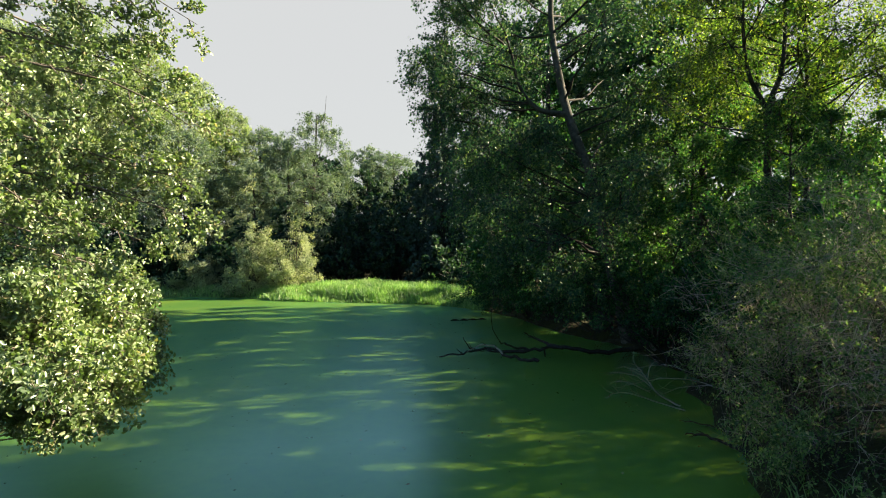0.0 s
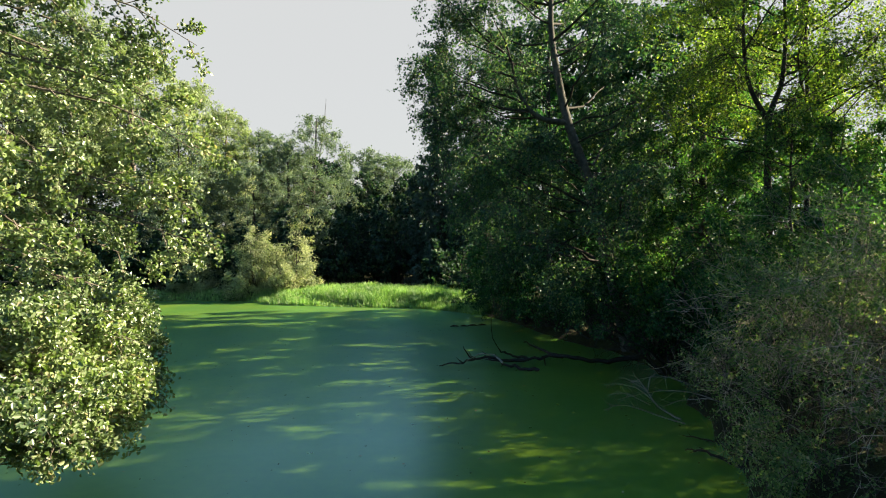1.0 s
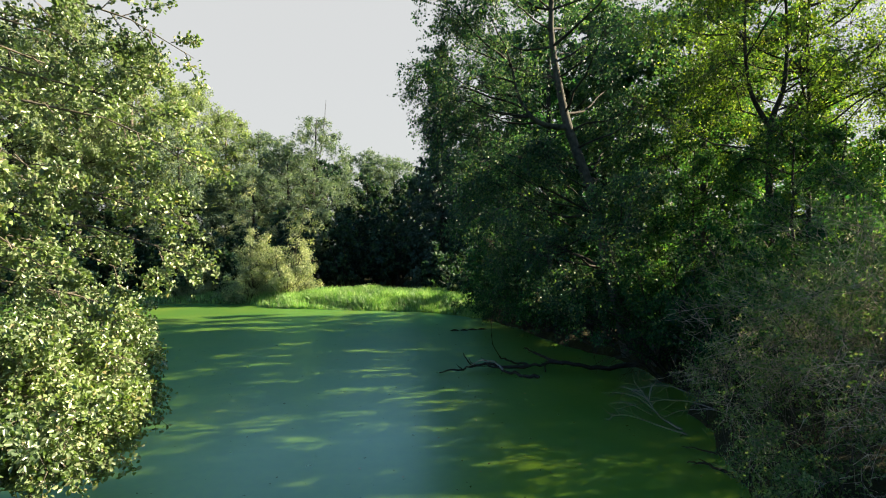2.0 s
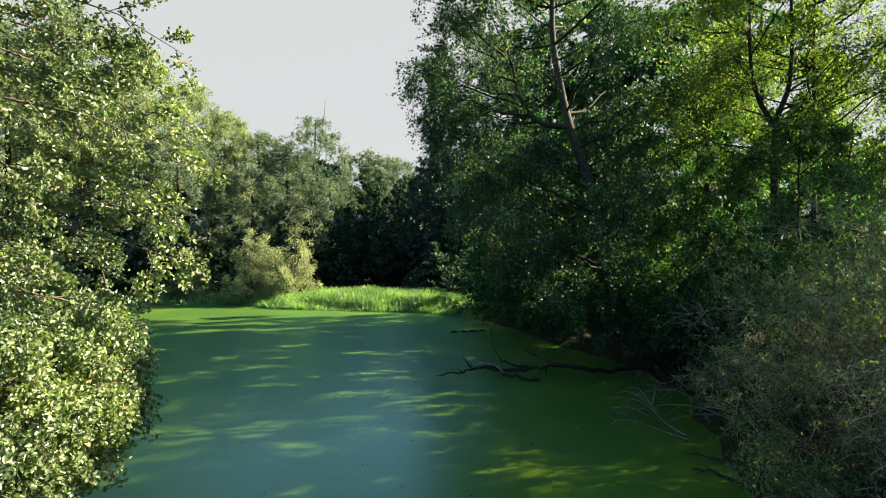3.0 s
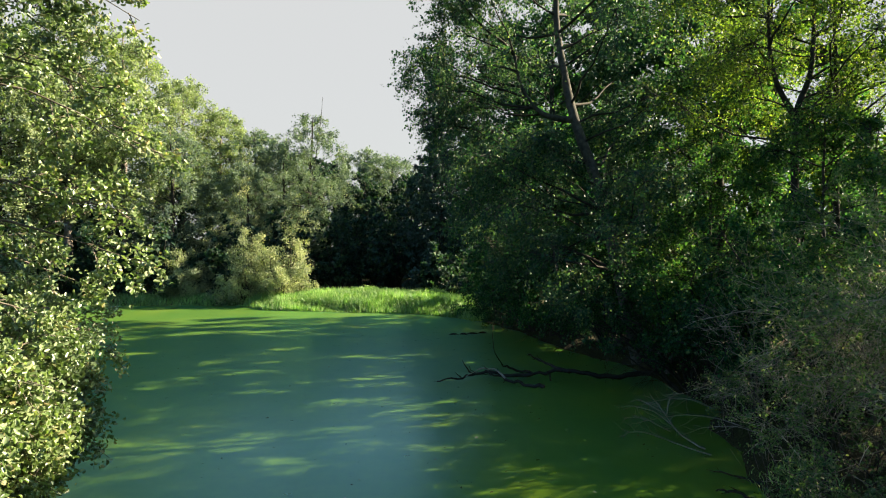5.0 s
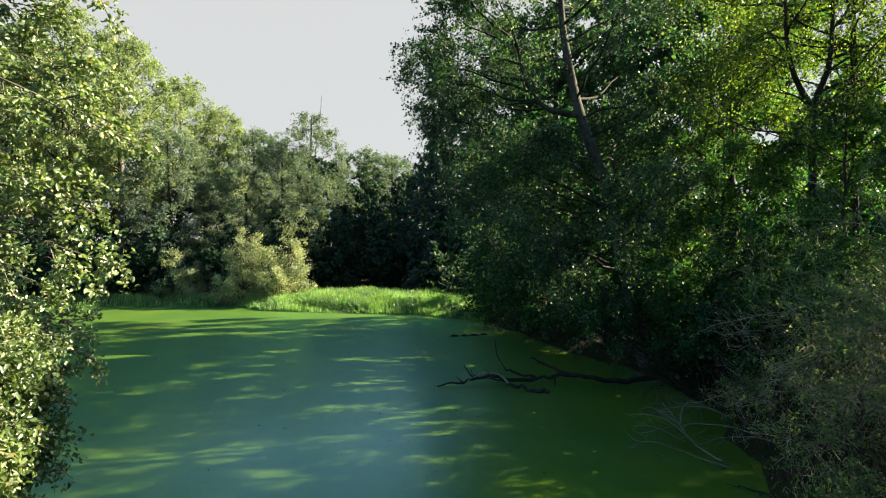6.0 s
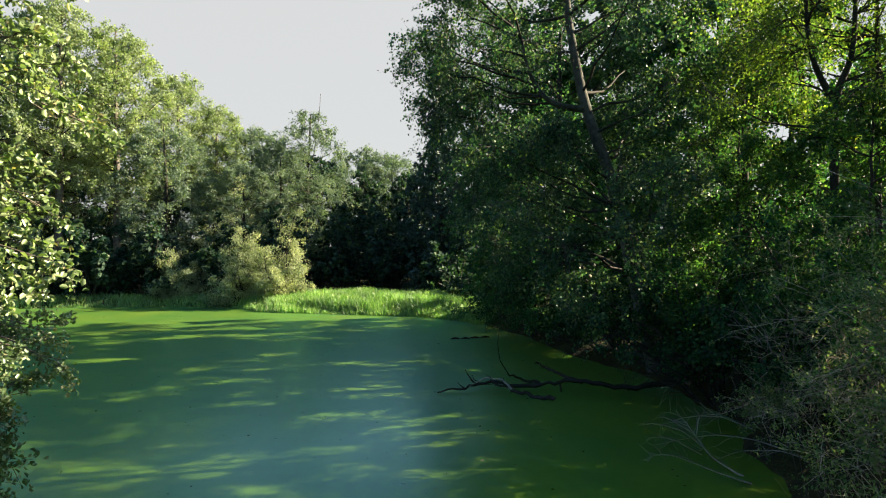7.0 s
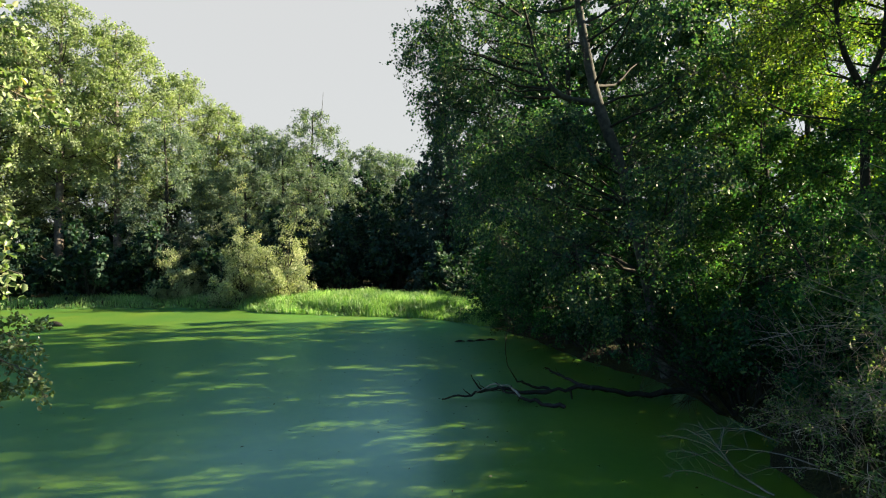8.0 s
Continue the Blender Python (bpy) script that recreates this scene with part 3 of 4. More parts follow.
broadleaf("poplar", 11, (4.7, 15.7, 0.3), 14, 4.2, "tall leaning tree with pale bark on the pond bank", M_POPLAR, M_PALEBARK, 0.165, 0.24, 40, 14, 6, 16, 0.066, 0.78,
          path=[(4.7, 15.7, -0.1), (4.1, 15.4, 2.4), (3.54, 15.1, 4.6), (2.98, 15.1, 6.0), (2.70, 15.1, 7.4), (2.52, 15.1, 8.6), (2.6, 15.0, 10.2), (2.3, 15.0, 13.6)], droop=0.4, hang=0.5, keep=poplar_room,
          forks=(([(2.94, 15.1, 6.1), (2.4, 15.0, 6.1), (2.0, 14.95, 6.3), (1.65, 14.9, 6.8), (1.5, 14.8, 7.6)], 0.085),),
          more=((-0.7, 14.6, 7.5, 0.85), (0.1, 15.0, 8.7, 1.2), (0.5, 15.0, 6.6, 1.1), (-0.3, 14.7, 9.4, 0.9), (0.9, 14.6, 5.2, 1.1), (1.4, 14.2, 4.0, 1.1), (1.0, 14.5, 9.6, 1.3), (2.2, 13.6, 3.0, 1.2), (3.4, 13.3, 3.4, 1.2), (2.9, 14.0, 2.0, 1.1), (4.4, 13.4, 4.4, 1.2), (3.4, 13.8, 4.6, 0.9), (1.6, 15.2, 7.7, 1.2), (0.9, 15.4, 8.3, 1.1), (1.9, 14.6, 5.5, 1.1), (0.6, 15.0, 7.4, 1.0),
                (-0.45, 16.0, 6.4, 1.0), (0.1, 16.2, 5.4, 1.1), (0.5, 16.4, 4.3, 1.1), (-0.3, 15.6, 8.2, 0.9), (0.2, 15.0, 10.4, 1.1), (-0.1, 14.8, 11.2, 1.0), (1.2, 14.8, 10.8, 1.3), (0.7, 14.6, 11.8, 1.2), (0.4, 15.6, 9.4, 1.1), (0.9, 16.4, 3.2, 1.1), (0.1, 16.0, 7.0, 1.1)))
def maple_room(p):
    """No leaves grow in front of the dark fork of the trunk."""
    left = np.abs(p[:, 0] - np.interp(p[:, 2], [5.4, 5.75, 6.1, 7.0], [6.34, 6.1, 5.9, 5.75]) + 0.45 * (11.8 - p[:, 1])) < 0.2
    right = np.abs(p[:, 0] - np.interp(p[:, 2], [4.4, 5.45, 6.1, 7.0], [6.35, 6.34, 6.68, 6.75]) + 0.45 * (11.8 - p[:, 1])) < 0.2
    return ~((left | right) & (p[:, 1] < 11.75) & (p[:, 2] > 4.5) & (p[:, 2] < 7.0))


broadleaf("maple", 12, (6.4, 11.9, 0.4), 10.5, 3.2, "forked maple on the pond bank, leaves yellowed to carry backlight", M_OAK, M_BARK, 0.085, 0.44, 34, 12, 6, 13, 0.050, 0.8,
          path=[(6.4, 11.9, 0.0), (6.36, 11.8, 3.5), (6.34, 11.8, 5.45), (6.68, 11.8, 6.1), (6.8, 11.9, 7.4), (6.7, 12.0, 9.8)], keep=maple_room,
          forks=(([(6.34, 11.8, 5.4), (6.1, 11.75, 5.75), (5.9, 11.7, 6.1), (5.75, 11.6, 7.0), (5.8, 11.5, 8.5)], 0.058),),
          more=((6.9, 11.6, 7.2, 1.0), (7.6, 11.8, 6.5, 1.0), (8.1, 12.0, 7.5, 1.0), (7.2, 12.0, 8.2, 1.1), (6.2, 11.6, 7.8, 1.0), (7.0, 11.2, 6.0, 0.9), (5.4, 11.4, 6.6, 0.9), (8.2, 11.6, 6.4, 0.9), (5.0, 11.6, 7.6, 0.9), (7.6, 11.0, 8.6, 1.0), (6.6, 11.2, 8.8, 1.0), (8.3, 11.2, 8.2, 1.0)))
broadleaf("maple", 13, (7.3, 12.3, 0.4), 10.5, 3.2, "slim maple with sunlit yellow-green leaves on the bank", M_OAK, M_BARK, 0.075, 0.46, 26, 12, 6, 13, 0.052, 0.8)
broadleaf("ash", 14, (6.3, 14.4, 0.4), 7.6, 2.9, "dark-stemmed ash with olive leaves on the bank", M_ASH, M_BARK, 0.15, 0.10, 20, 13, 6, 14, 0.068, 0.75, low=1.0)
for seed, x, y, h, r, w in ((15, 6.2, 10.7, 5.2, 1.7, 22), (16, 7.7, 11.5, 5.2, 1.7, 20), (18, 5.2, 12.8, 5.4, 1.6, 18)):
    broadleaf("ash", seed, (x, y, ground_at(x, y)), h, r, "young ash with dark green leaves in front of the maples", M_ASH, M_BARK, 0.05, 0.22, w, 11, 6, 14, 0.058, 0.6, low=1.0, lobe=0.36, group="young ashes on the bank")
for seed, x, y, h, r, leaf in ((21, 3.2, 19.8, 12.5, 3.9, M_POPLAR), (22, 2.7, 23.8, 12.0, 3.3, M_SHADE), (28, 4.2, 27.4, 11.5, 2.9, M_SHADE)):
    broadleaf("bank_tree", seed, (x, y, ground_at(x, y)), h, r, "leafy tree in a dense bank stand filled out with added shade trees", leaf, M_BARK, 0.14, 0.08, 36, 13, 6, 11, 0.107, 0.8, low=1.0,
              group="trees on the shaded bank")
# several of these are hidden, some out of view, added only to shade
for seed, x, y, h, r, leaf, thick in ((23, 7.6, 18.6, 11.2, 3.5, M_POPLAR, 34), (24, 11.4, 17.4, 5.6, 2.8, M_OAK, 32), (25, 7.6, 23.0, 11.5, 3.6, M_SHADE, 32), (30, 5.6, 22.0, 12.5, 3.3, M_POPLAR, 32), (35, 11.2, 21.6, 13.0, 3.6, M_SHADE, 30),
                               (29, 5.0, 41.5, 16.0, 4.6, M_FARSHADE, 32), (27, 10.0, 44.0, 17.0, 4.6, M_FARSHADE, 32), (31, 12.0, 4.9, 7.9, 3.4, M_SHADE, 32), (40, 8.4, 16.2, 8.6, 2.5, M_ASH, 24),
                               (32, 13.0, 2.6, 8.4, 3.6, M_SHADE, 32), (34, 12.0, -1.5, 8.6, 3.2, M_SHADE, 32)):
    broadleaf("bank_tree", seed, (x, y, ground_at(x, y)), h, r, "leafy tree in a dense bank stand filled out with added shade trees", leaf, M_BARK, 0.14, 0.08, thick, 11, 5, 11, 0.145, 0.85, low=1.0,
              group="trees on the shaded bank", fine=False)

# added hawthorns, partly out of view, that block low sun
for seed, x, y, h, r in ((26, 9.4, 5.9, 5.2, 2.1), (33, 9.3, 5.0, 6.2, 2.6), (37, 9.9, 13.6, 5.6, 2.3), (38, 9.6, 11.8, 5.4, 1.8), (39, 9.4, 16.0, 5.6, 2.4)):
    bush("hawthorn", seed, (x, y, ground_at(x, y)), h, r, "tall leafy hawthorn added behind the bramble thicket to block sun", M_SHADE, M_BARK, 20, 8, 5, 12, 0.13, 0.8, 0.2, 0.3, group="hawthorns on the bank", fine=False)

# unseen high crown added to keep sun off the near water
broadleaf("bank_tree", 36, (11.5, 9.2, ground_at(11.5, 9.2)), 8.6, 3.0, "leafy tree in a dense bank stand filled out with added shade trees", M_SHADE, M_BARK, 0.14, 0.75, 28, 11, 5, 14, 0.17, 0.85, low=1.0,
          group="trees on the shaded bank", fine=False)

# shrubs that overhang the shaded water
def over_water(p):
    """Leaves hang to an uneven line above the water and leave a dark hollow beneath."""
    low = np.where(p[:, 1] > 16.5, 0.55, 1.0) + 0.35 * np.sin(2.3 * p[:, 1] + np.sin(3.1 * p[:, 0])) + 0.25 * np.sin(5.3 * p[:, 1] + 1.0)
    return (p[:, 2] > low) & (p[:, 2] > 1.3 + 0.45 * (shore_distance(p[:, 0], p[:, 1]) - 0.6) - 0.9)


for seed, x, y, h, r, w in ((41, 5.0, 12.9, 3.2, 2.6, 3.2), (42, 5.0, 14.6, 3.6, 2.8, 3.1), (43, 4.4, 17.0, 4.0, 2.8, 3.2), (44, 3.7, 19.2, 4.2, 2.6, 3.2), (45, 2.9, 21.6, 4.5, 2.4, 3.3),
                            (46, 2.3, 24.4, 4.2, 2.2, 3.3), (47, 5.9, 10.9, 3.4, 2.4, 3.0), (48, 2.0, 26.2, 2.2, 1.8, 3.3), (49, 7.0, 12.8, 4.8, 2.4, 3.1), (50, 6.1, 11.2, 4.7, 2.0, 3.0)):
    bush("bank_shrub", seed, (x, y, ground_at(x, y)), h, r, "shrub arching over the shaded water, shade put into its leaf colour", M_SHADE, M_BARK, 17, 8, 6, 16, 0.064, 0.72, 0.5, 0.5, group="shrubs over the water",
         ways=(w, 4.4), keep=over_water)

# ---- the far bank ----
def far_tree(seed, h, r, label, leaf, bark, size, lobes=24, per=8, lo=0.10, slim=0.72, low=0.75, lean=(0, 0), group="woodland behind the pond", boughs=9, forks=()):
    return broadleaf("woodland_tree", seed, (0, 0, 0), h, r, label, leaf, bark, 0.016 * h, lo, lobes, boughs, 6, per, size, slim, lean=lean, loose=0.08, group=group, low=low, fine=False, flat=0.15, forks=forks, lobe=0.30)


def stand(ob, x, y, turn=0.0, size=1.0, copy=True):
    m = pose(x, y, ground_at(x, y), 0, 0, turn) @ Matrix.Diagonal((size, size, size, 1))
    if copy:
        return copy_thing(ob, m)
    ob.matrix_basis = m
    return ob


tall = far_tree(51, 19, 6.0, "tall sunlit woodland tree, haze and sun put into its pale leaf colour", M_BACK, M_BARK, 0.120, 86, 12, 0.22, 0.85, 0.9)
slim_tall = far_tree(52, 16.5, 4.3, "slim tall woodland tree, haze and sun put into its leaf colour", M_BACK, M_PINEBARK, 0.120, 60, 12, 0.34, 0.85)
round_tree = far_tree(53, 13, 4.7, "rounded woodland tree with haze put into its leaf colour", M_HAZED, M_BARK, 0.135, 46, 11, 0.24, slim=0.85)
airy = far_tree(54, 13, 4.3, "thin-crowned tree with an open top, haze put into its leaf colour", M_HAZED, M_BARK, 0.12, 38, 11, 0.2, lean=(0.5, 0), forks=(([(0.4, 0, 8.0), (0.9, 0, 11.0), (1.1, 0.1, 13.0), (1.15, 0.1, 14.0)], 0.032),))
back_row = far_tree(55, 13, 4.8, "shaded woodland tree added round the pond to close gaps and cut light", M_FARSHADE, M_BARK, 0.28, 26, 6, slim=0.85)
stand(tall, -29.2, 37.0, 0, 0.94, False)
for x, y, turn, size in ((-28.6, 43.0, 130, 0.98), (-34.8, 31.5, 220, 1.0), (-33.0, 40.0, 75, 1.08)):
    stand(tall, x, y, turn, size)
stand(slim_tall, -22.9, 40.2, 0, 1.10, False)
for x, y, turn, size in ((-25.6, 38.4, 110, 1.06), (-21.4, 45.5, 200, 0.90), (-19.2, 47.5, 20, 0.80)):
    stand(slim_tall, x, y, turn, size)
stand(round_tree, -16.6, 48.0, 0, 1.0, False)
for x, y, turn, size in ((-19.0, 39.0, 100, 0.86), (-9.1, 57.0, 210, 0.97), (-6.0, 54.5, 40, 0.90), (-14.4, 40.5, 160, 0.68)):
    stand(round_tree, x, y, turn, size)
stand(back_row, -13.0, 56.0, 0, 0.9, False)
# added rows that close sky gaps and shade the wood
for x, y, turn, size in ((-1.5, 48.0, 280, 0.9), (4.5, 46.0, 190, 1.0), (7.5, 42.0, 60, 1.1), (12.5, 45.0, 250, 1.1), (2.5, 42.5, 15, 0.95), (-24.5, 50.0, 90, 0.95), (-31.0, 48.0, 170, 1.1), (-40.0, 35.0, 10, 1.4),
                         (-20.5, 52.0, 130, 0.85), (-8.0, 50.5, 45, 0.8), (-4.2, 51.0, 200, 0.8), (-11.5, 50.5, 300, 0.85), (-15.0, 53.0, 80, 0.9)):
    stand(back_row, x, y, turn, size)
# unseen trees added behind the path, which close the place and cut fill light
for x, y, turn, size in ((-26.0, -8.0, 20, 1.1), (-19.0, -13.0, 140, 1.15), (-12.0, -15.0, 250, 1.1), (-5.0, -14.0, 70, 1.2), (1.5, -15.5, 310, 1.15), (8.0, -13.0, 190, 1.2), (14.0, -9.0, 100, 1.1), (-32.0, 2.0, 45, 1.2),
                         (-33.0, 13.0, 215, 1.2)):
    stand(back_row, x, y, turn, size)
stand(airy, -11.2, 44.0, 0, 1.0, False)
stand(round_tree, -12.8, 43.4, 140, 0.84)
spruce("spruce", 61, (-1.0, 38.6, ground_at(-1.0, 38.6)), 16.2, 2.9, "dark spruce with drooping branches behind the pond")
spruce("spruce", 62, (2.2, 39.4, ground_at(2.2, 39.4)), 10.5, 2.6, "dark spruce with drooping branches behind the pond")

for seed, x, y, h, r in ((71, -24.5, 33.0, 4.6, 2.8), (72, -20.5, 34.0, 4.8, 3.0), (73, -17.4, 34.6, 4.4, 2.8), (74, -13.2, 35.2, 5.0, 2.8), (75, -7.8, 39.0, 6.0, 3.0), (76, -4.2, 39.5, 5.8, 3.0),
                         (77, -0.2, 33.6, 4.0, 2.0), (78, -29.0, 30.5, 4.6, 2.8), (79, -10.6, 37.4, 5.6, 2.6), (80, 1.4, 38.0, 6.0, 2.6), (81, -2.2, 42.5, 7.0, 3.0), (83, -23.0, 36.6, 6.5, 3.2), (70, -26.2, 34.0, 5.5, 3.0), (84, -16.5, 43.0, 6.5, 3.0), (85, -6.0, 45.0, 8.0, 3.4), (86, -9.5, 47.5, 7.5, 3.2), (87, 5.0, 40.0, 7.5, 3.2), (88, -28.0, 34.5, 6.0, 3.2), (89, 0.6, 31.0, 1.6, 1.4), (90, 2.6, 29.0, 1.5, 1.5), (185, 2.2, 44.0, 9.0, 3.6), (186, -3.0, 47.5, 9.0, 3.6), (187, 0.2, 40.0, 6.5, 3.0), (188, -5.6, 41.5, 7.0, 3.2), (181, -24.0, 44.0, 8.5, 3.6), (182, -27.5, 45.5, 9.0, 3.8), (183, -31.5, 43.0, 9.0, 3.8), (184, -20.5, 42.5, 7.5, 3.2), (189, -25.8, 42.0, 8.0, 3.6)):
    bush("woodland_shrub", seed, (x, y, ground_at(x, y)), h, r, "shrub at the edge of the woodland, shade put into its leaf colour", M_FARSHADE, M_BARK, 18, 6, 5, 6, 0.23, 0.85, 0.25, 0.3, group="shrubs on the far bank", fine=False)
for seed, x, y, h, r, label in ((91, -9.6, 32.6, 5.5, 1.5, "tall sunlit grey willow shrub at the water's edge"), (92, -11.7, 32.7, 4.1, 1.7, "broad sunlit grey willow shrub at the water's edge"),
                                (93, -15.7, 34.0, 3.1, 1.3, "small grey willow shrub on the far bank"), (94, -14.3, 38.0, 8.6, 1.7, "tall slender grey willow in the woodland edge")):
    bush("willow", seed, (x, y, ground_at(x, y)), h, r, label, M_WILLOW, M_BARK, 22, 8, 6, 16, 0.10, 0.45, 0.3, 0.35, loose=0.10)


# ---- grass on the far bank ----
def grass(name, seed, n, inside, box, tall_, label, wide=0.014, lean=0.35):
    rng = np.random.default_rng(seed)
    x, y = rng.uniform(box[0], box[1], n * 3), rng.uniform(box[2], box[3], n * 3)
    ok = inside(x, y)
    x, y = x[ok][:n], y[ok][:n]
    m = len(x)
    z = ground_height(x, y)
    clump = 0.75 + 0.25 * np.sin(1.9 * x + 2 * np.sin(1.3 * y)) * np.sin(2.3 * y + 1)
    h = tall_ * clump * rng.uniform(0.55, 1.15, m)
    a, b = rng.uniform(0, 6.283, m), rng.uniform(0, 6.283, m)
    out = np.stack([np.cos(a), np.sin(a), 0 * a], 1) * (h * lean * rng.uniform(0.2, 1.6, m))[:, None]
    side = np.stack([np.cos(b), np.sin(b), 0 * b], 1) * wide * rng.uniform(0.6, 1.4, m)[:, None]
    p = np.stack([x, y, np.maximum(z, -0.15) - 0.03], 1)
    up = np.array([0, 0, 1.0])[None] * h[:, None]
    k = [(p, 1.0), (p + up * 0.55 + out * 0.3, 0.85), (p + up * 0.92 + out, 0.12)]
    V = np.concatenate([np.stack([c - side * w, c + side * w], 1) for c, w in k], 1).reshape(-1, 3)
    i = np.arange(m)[:, None] * 6
    F = np.concatenate([i + np.array([[0, 1, 3, 2]]), i + np.array([[2, 3, 5, 4]])], 1).reshape(-1, 4)
    return tagged(mesh_object(name, V, F, M_GRASS), label, "grass", kind="stuff")


grass("reed_grass", 101, 34000, lambda x, y: (shore_distance(x, y) > -0.45) & (y < 36 + 0 * x), (-10.9, 1.6, 25.0, 34.0), 0.62, "tall bright green reed grass on the far bank", 0.017)
grass("bank_grass", 102, 12000, lambda x, y: (np.abs(shore_distance(x, y) - 0.5) < 0.9), (-29, -10.6, 27, 35.0), 0.45, "short green grass along the far water's edge", 0.015)


grass("bank_grass", 103, 420, lambda x, y: (np.abs(shore_distance(x, y) - 0.25) < 0.4), (2.6, 5.2, 4.6, 8.6), 0.26, "dark green grass tufts at the water's edge below the brambles", 0.007, 0.7)

# ---- the bramble bank ----
def bramble_top(x, y):
    """Height of the thicket over the ground at a place."""
    return 2.15 * np.exp(-((x - 6.8) / 2.0) ** 2 - ((y - 7.8) / 3.4) ** 2) + 0.9 * np.exp(-((x - 4.9) / 1.0) ** 2 - ((y - 7.6) / 2.6) ** 2) + 1.3 * np.exp(-((x - 7.3) / 1.0) ** 2 - ((y - 9.3) / 1.2) ** 2)


def bramble(at):
    rng = np.random.default_rng(111)
    e = tagged(empty("bramble_thicket", at), "tangled bramble thicket of grey twigs and small leaves on the bank", "bramble")
    o = np.array(at)
    n = 860
    x, y = rng.uniform(3.3, 9.0, n), rng.uniform(4.2, 11.4, n)
    d = shore_distance(x, y)
    x, y = x[d > 0.0], y[d > 0.0]
    hollow = (y < 7.0) & (x > 4.0) & (rng.random(len(x)) < 0.05)
    x, y = x[~hollow], y[~hollow]
    edge = (shore_distance(x, y) < 0.9) & (rng.random(len(x)) < 0.4)
    x, y = x[~edge], y[~edge]
    n = len(x)
    z = ground_height(x, y)
    top = bramble_top(x, y) * rng.uniform(0.35, 1.1, n) + 0.25
    a = rng.uniform(0, 6.283, n)
    a = np.where(shore_distance(x, y) < 0.6, math.pi + rng.normal(size=n) * 0.9, a)
    run = rng.uniform(0.5, 1.6, n) * (0.45 + 0.42 * top) * np.clip(0.3 + 0.7 * shore_distance(x, y), 0.3, 1.0)
    k = np.linspace(0, 1, 6)[None]
    P = np.stack([x[:, None] + np.cos(a)[:, None] * run[:, None] * k, y[:, None] + np.sin(a)[:, None] * run[:, None] * k,
                  z[:, None] - 0.05 + top[:, None] * (np.sin(k * rng.uniform(1.4, 3.0, (n, 1))))], -1)
    P[:, 1:] += np.cumsum(rng.normal(size=P[:, 1:].shape), 1) * 0.04
    P[:, :, 2] = np.maximum(P[:, :, 2], 0.03)
    B = grow(rng, P, 8, 4, 0.36, 62, 0.10, 0.2, 0.45, 1.0, 0.13)
    green = (np.sin(1.7 * P[:, 2, 0] + 2.0 * np.sin(1.3 * P[:, 2, 1])) + 0.8 * np.sin(2.9 * P[:, 2, 1] + P[:, 2, 0]) + rng.normal(size=n) * 0.7) > 0.0
    T = grow(rng, B, 3, 3, 0.55, 40, 0.45, 0.05, 0.3, 1.0, 0.08)
    leafy = np.repeat(green, 24)
    up_b, up_t = (B[:, -1, 2] > 0.9) | (rng.random(len(B)) < 0.45), (T[:, -1, 2] > 0.9) | (rng.random(len(T)) < 0.4)
    high = T[:, -1, 2] > 2.0                              # the sunlit top is leafier
    G = np.concatenate([T[leafy], T[~leafy][::4], T[high]])
    P, B, T, G = P - o, B[up_b] - o, T[up_t] - o, G - o
    v, f = tubes(P, taper(P, 0.0058, 0.0025), 3)
    tagged(mesh_object("cane_tangle", v, f, M_CANE, e), kind="stuff")
    v, f = join(tubes(B[:, [0, 2, 3]], taper(B[:, [0, 2, 3]], 0.0036, 0.0018), 3), tubes(ends(T), taper(ends(T), 0.0022, 0.0012), 3))
    tagged(mesh_object("twig_tangle", v, f, M_TWIGS, e), kind="stuff")
    tagged(mesh_object("foliage", *leaf_blades(rng, G, 10, 0.038, 0.62, 0.02, 0.1), M_BRAMBLE, e), kind="stuff")


bramble((6.0, 8.0, ground_at(6.0, 8.0)))


# ---- dead wood in the water ----
def dead_branch(name, at, stems, mat, label, sides=7, twig_seed=5, twigs=3, pale=(), twig_size=0.16):
    """A fallen branch: bent tapered stems, each its own part, with short broken twigs."""
    rng = np.random.default_rng(twig_seed)
    e = tagged(empty(name, at), label, "branch")
    o = np.array(at, float)
    for i, (r, pts) in enumerate(stems):
        q = resample([np.array(p, float) - o for p in pts], 4 * len(pts))
        q[1:-1] += rng.normal(size=q[1:-1].shape) * r * 0.35
        v, f = tubes(q[None], np.linspace(r, r * 0.28, len(q))[None], sides)
        stem = mesh_object("stem", v, f, M_BARE if i in pale else mat, e, "bleached bare stem" if i in pale else "", True)
        if twigs:
            g = grow(rng, q[None], twigs, 4, twig_size, 50, 0.1, 0.0, 0.3, 0.95, 0.1)
            v, f = tubes(g, taper(g, r * 0.35, r * 0.1), 4)
            tagged(mesh_object("twig_spray", v, f, mat, stem), kind="stuff")
    return e


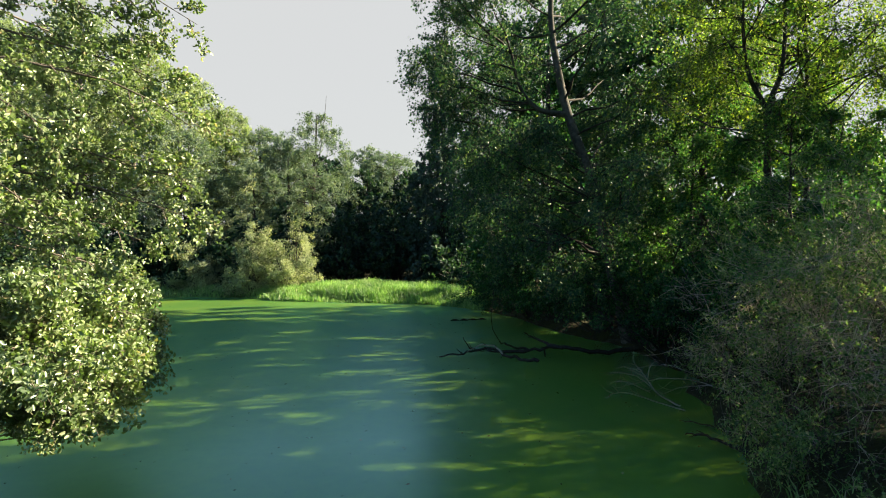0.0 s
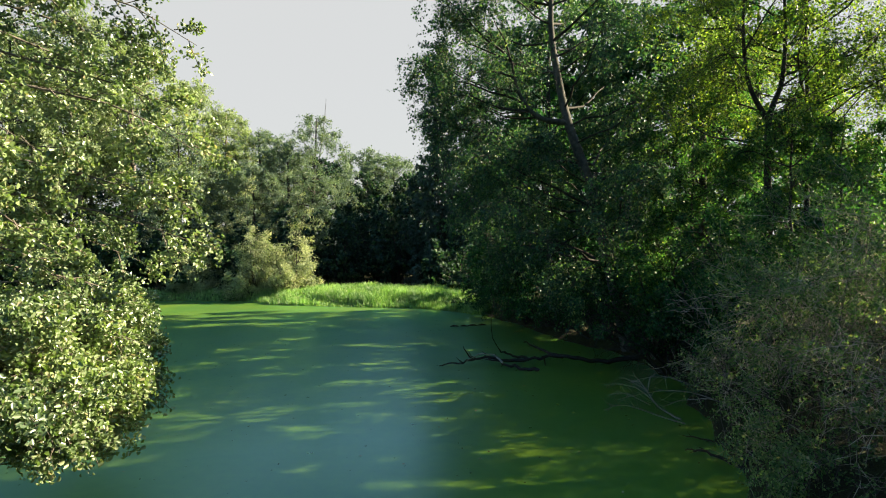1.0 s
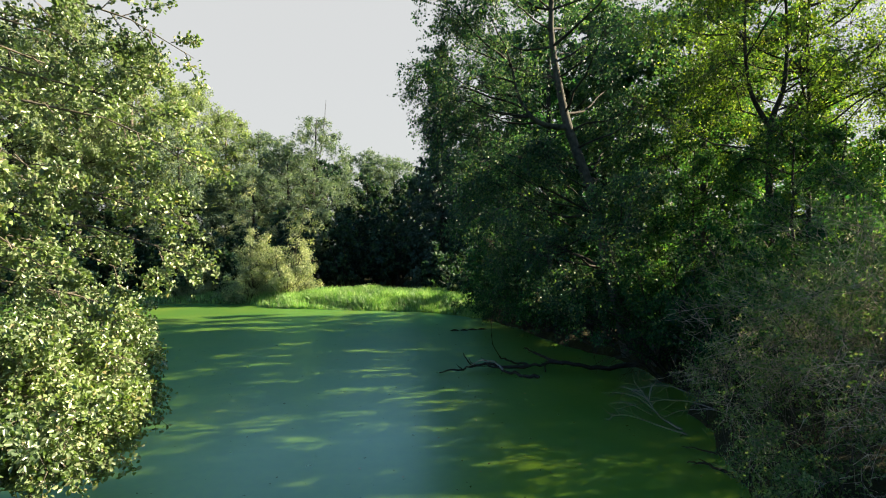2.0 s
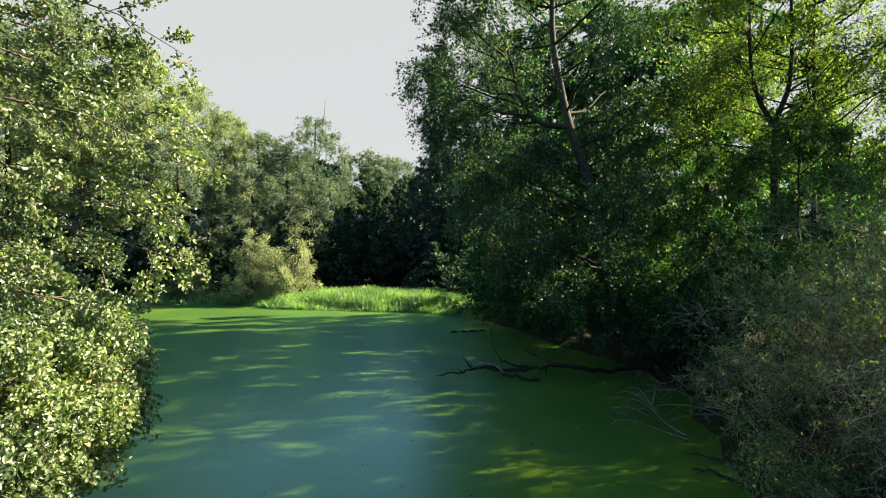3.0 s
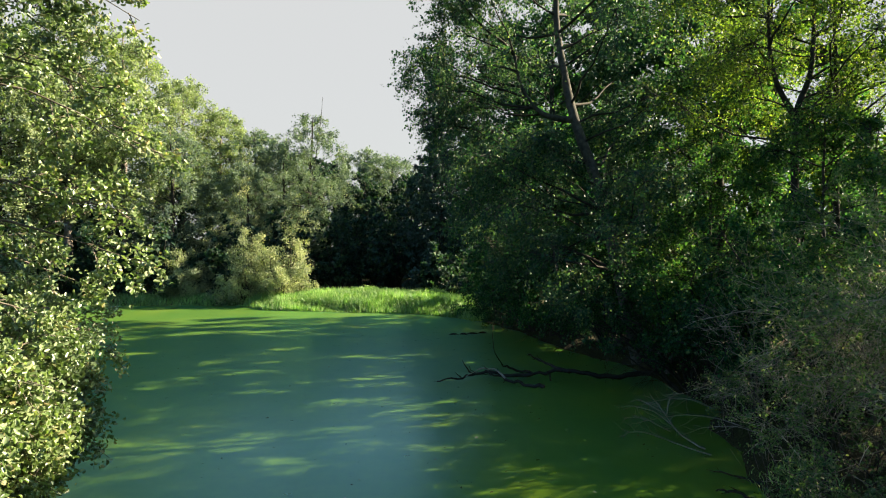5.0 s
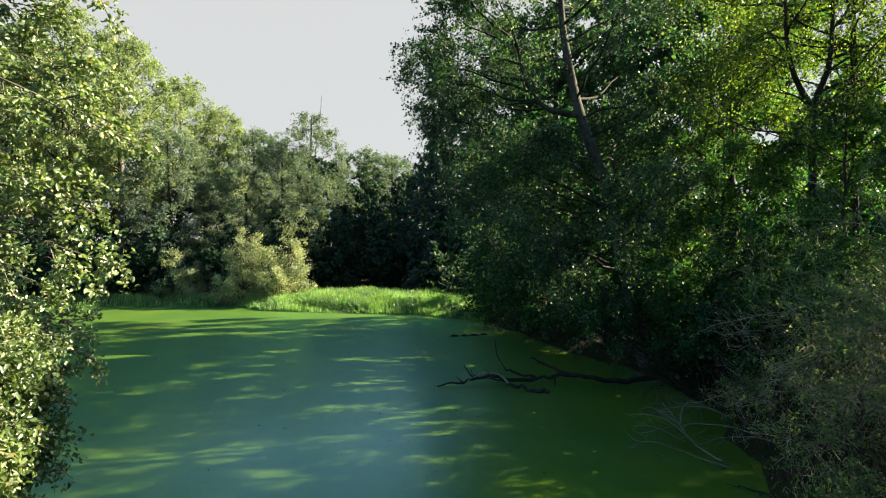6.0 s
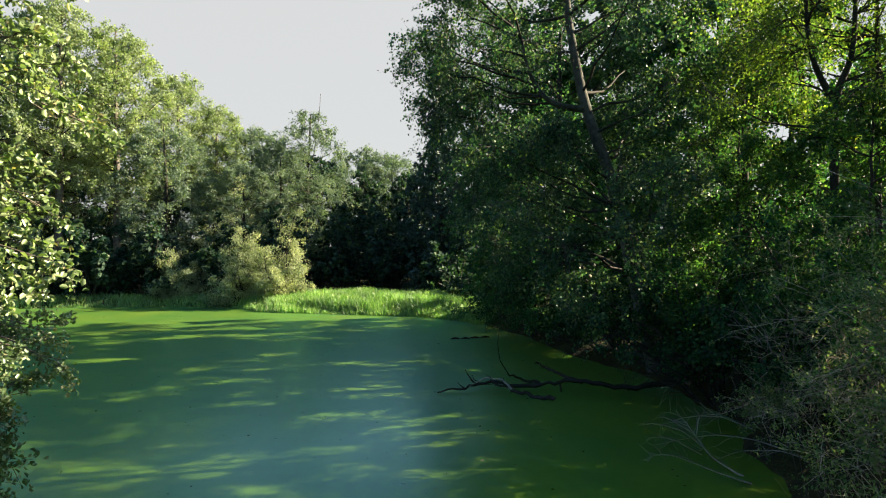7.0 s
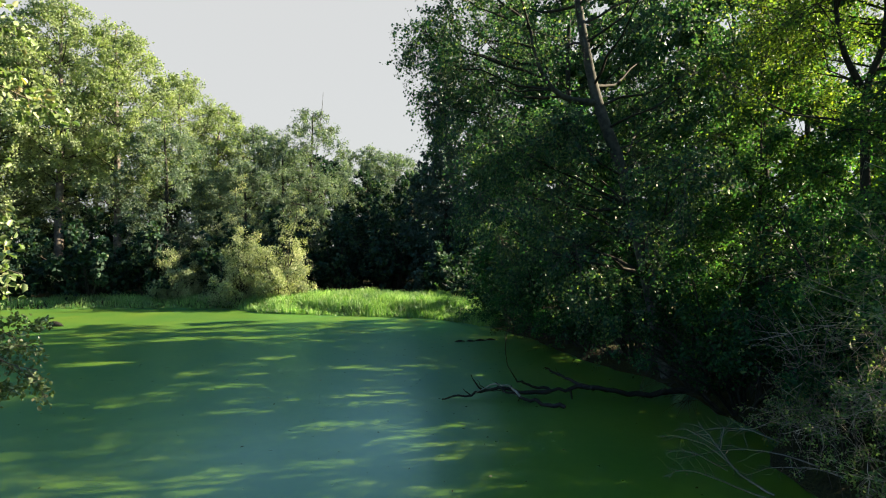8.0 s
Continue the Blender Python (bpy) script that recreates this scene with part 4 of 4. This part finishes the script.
dead_branch("fallen_branch", (3.5, 13.8, 0.0), (
    (0.062, [(4.6, 13.9, 0.25), (3.5, 13.8, 0.12), (2.8, 13.85, 0.26), (2.4, 14.1, 0.22), (1.84, 14.1, 0.14), (1.4, 14.2, 0.2), (1.12, 14.25, 0.34)]),
    (0.05, [(1.8, 14.1, 0.14), (1.3, 14.0, 0.10), (0.68, 14.25, 0.16), (0.2, 13.95, 0.08), (-0.35, 13.8, 0.03)]),
    (0.04, [(2.6, 13.9, 0.22), (2.2, 14.4, 0.30), (1.9, 14.6, 0.42), (1.75, 14.6, 0.5)]),
    (0.045, [(1.95, 13.3, 0.02), (1.5, 13.5, 0.06), (1.16, 13.7, 0.10), (0.9, 14.0, 0.16), (0.75, 14.2, 0.2)]),
    (0.026, [(1.16, 13.7, 0.12), (0.95, 13.85, 0.3), (0.62, 14.0, 0.28), (0.3, 13.9, 0.12)]),
    (0.022, [(0.45, 14.1, 0.12), (0.32, 13.9, 0.3), (0.22, 13.85, 0.5)]),
    (0.012, [(1.12, 14.25, 0.34), (0.95, 14.1, 0.62), (0.9, 14.2, 1.0), (1.0, 14.3, 1.5), (0.88, 14.35, 1.9)])),
    M_WETWOOD, "dark wet fallen branch lying in the duckweed", pale=(4,))
dead_branch("dead_branch", (3.6, 9.9, 0.0), (
    (0.015, [(3.72, 9.5, 0.02), (3.5, 9.9, 0.10), (3.46, 10.4, 0.28), (3.34, 10.75, 0.52)]),
    (0.010, [(3.48, 10.1, 0.18), (3.3, 10.4, 0.32), (3.05, 10.8, 0.30), (2.9, 11.0, 0.22)]),
    (0.009, [(3.47, 10.35, 0.26), (3.56, 10.45, 0.52), (3.75, 10.6, 0.55)]),
    (0.011, [(3.7, 9.25, 0.02), (3.4, 9.4, 0.08), (3.0, 9.9, 0.14), (2.76, 10.1, 0.08), (2.68, 10.0, 0.0)]),
    (0.008, [(3.4, 10.0, 0.12), (3.1, 10.35, 0.24), (2.85, 10.6, 0.16)]),
    (0.008, [(3.46, 10.4, 0.28), (3.2, 10.7, 0.42), (3.1, 10.9, 0.36)]),
    (0.010, [(4.3, 9.6, 0.32), (4.0, 9.9, 0.38), (3.7, 10.3, 0.30), (3.3, 10.5, 0.16), (2.95, 10.6, 0.05)]),
    (0.009, [(4.35, 9.2, 0.35), (4.1, 9.35, 0.40), (3.8, 9.7, 0.28), (3.45, 9.8, 0.10)]),
    (0.008, [(4.2, 10.2, 0.40), (3.9, 10.5, 0.50), (3.6, 10.8, 0.42), (3.35, 11.0, 0.28)])),
    M_TWIG, "bare grey dead branch sticking out of the pond", 5, 8, 9, twig_size=0.30)
dead_branch("dead_branch", (3.7, 7.4, 0.0), (
    (0.030, [(3.75, 7.3, 0.02), (3.55, 7.6, 0.05), (3.35, 7.95, 0.07), (3.22, 8.0, 0.03)]),
    (0.018, [(3.9, 8.2, 0.03), (3.6, 8.5, 0.04), (3.4, 8.7, 0.02)])), M_WETWOOD, "short dark stick floating by the bank", 5, 9, 2)
for i, (x, y, turn, long_) in enumerate(((-0.04, 21.2, 8, 0.35), (0.3, 21.25, -10, 0.3), (0.62, 21.4, 5, 0.4), (0.97, 21.55, 12, 0.35))):
    c, s_ = math.cos(radians(turn)) * long_ / 2, math.sin(radians(turn)) * long_ / 2
    v, f = tubes(resample([(-c, -s_, 0.0), (0, 0, 0.03), (c, s_, 0.0)], 7)[None], np.array([[0.01, 0.03, 0.04, 0.045, 0.04, 0.03, 0.01]]), 6)
    stick = mesh_object("floating_stick", v, f, M_WETWOOD, None, "", True)
    stick.location = (x, y, 0.0)
    tagged(stick, "dark wet stick floating in the duckweed", "stick", "floating sticks")
v, f = tubes(resample([(-0.34, 0, 0.0), (-0.2, 0, 0.06), (0.1, 0, 0.1), (0.36, 0, 0.0)], 9)[None], np.array([[0.02, 0.07, 0.11, 0.13, 0.13, 0.12, 0.1, 0.06, 0.02]]), 8)
stump = mesh_object("floating_log", v, f, M_WETWOOD, None, "", True)
stump.location = (-16.1, 24.9, 0.0)
tagged(stump, "short dark log floating in the sunlit duckweed", "log")


# ---- bare stems among the shrubs ----
def bare_stems(seed, at, height, reach, mat, label, stems=14, ways=None, droop=0.3):
    """A leafless, half-dead shrub: thin stems with side twigs."""
    rng = np.random.default_rng(seed)
    n = stems
    turn = rng.uniform(0, 6.283, n) if ways is None else ways[0] + (rng.random(n) - 0.5) * ways[1]
    k = np.linspace(0, 1, 7)[None, :, None]
    out = np.stack([np.cos(turn), np.sin(turn), 0 * turn], 1) * (reach * rng.uniform(0.3, 1.0, n))[:, None]
    up = height * rng.uniform(0.6, 1.1, n)
    Q = out[:, None] * k ** 1.3
    Q[:, :, 2] += up[:, None] * (k[:, :, 0] - droop * k[:, :, 0] ** 3) - 0.15
    Q[:, 1:] += np.cumsum(rng.normal(size=Q[:, 1:].shape), 1) * 0.035 * height / 2
    B = grow(rng, Q, 6, 4, 0.28, 40, 0.0, 0.2, 0.3, 1.0, 0.09)
    e = tagged(empty("bare_shrub", at), label, "shrub", "bare shrubs")
    for q in Q:
        v, f = tubes(q[None], np.linspace(0.014, 0.004, 7)[None], 5)
        mesh_object("stem", v, f, mat, e, smooth=True)
    v, f = tubes(B, taper(B, 0.005, 0.002), 3)
    tagged(mesh_object("branchwork", v, f, mat, e), kind="stuff")


for seed, x, y, h, r, w in ((121, 4.2, 17.6, 2.6, 1.5, 3.3), (122, 3.3, 20.2, 2.8, 1.4, 3.3), (123, 4.9, 14.2, 2.4, 1.6, 3.3), (124, 5.2, 11.0, 2.6, 1.5, 3.2), (125, 2.4, 22.6, 2.6, 1.2, 3.3)):
    bare_stems(seed, (x, y, ground_at(x, y)), h, r, M_TWIG, "leafless grey shrub stems leaning over the shaded water", ways=(w, 3.0))
bare_stems(126, (0.0, 30.9, ground_at(0.0, 30.9)), 1.7, 0.9, M_BARE, "pale heap of dry brushwood on the far bank", 26)


# ---- specks afloat on the duckweed ----
def afloat(name, seed, n, mat, size, label):
    rng = np.random.default_rng(seed)
    x, y = rng.uniform(-9, 4.5, n * 3), 5.5 + 17 * rng.random(n * 3) ** 1.5
    ok = shore_distance(x, y) < -0.15
    x, y = x[ok][:n], y[ok][:n]
    m = len(x)
    a = rng.uniform(0, 6.283, m)
    L = size * rng.uniform(0.5, 1.6, m)
    d = np.stack([np.cos(a), np.sin(a), 0 * a], 1) * L[:, None]
    e = np.stack([-np.sin(a), np.cos(a), 0 * a], 1) * (L * 0.45)[:, None]
    p = np.stack([x, y, np.full(m, 0.006)], 1)
    lift = np.array([0, 0, 0.008])
    V = np.stack([p - d, p + e + lift, p + d + lift, p - e], 1).reshape(-1, 3)
    tagged(mesh_object(name, V, np.arange(4 * m).reshape(-1, 4), mat), label, "leaf litter", kind="stuff")


afloat("pale_leaf_litter", 131, 110, M_BARE, 0.022, "pale fallen leaves scattered on the duckweed")
afloat("dark_leaf_litter", 132, 150, M_WETWOOD, 0.020, "dark twigs and leaves scattered on the duckweed")
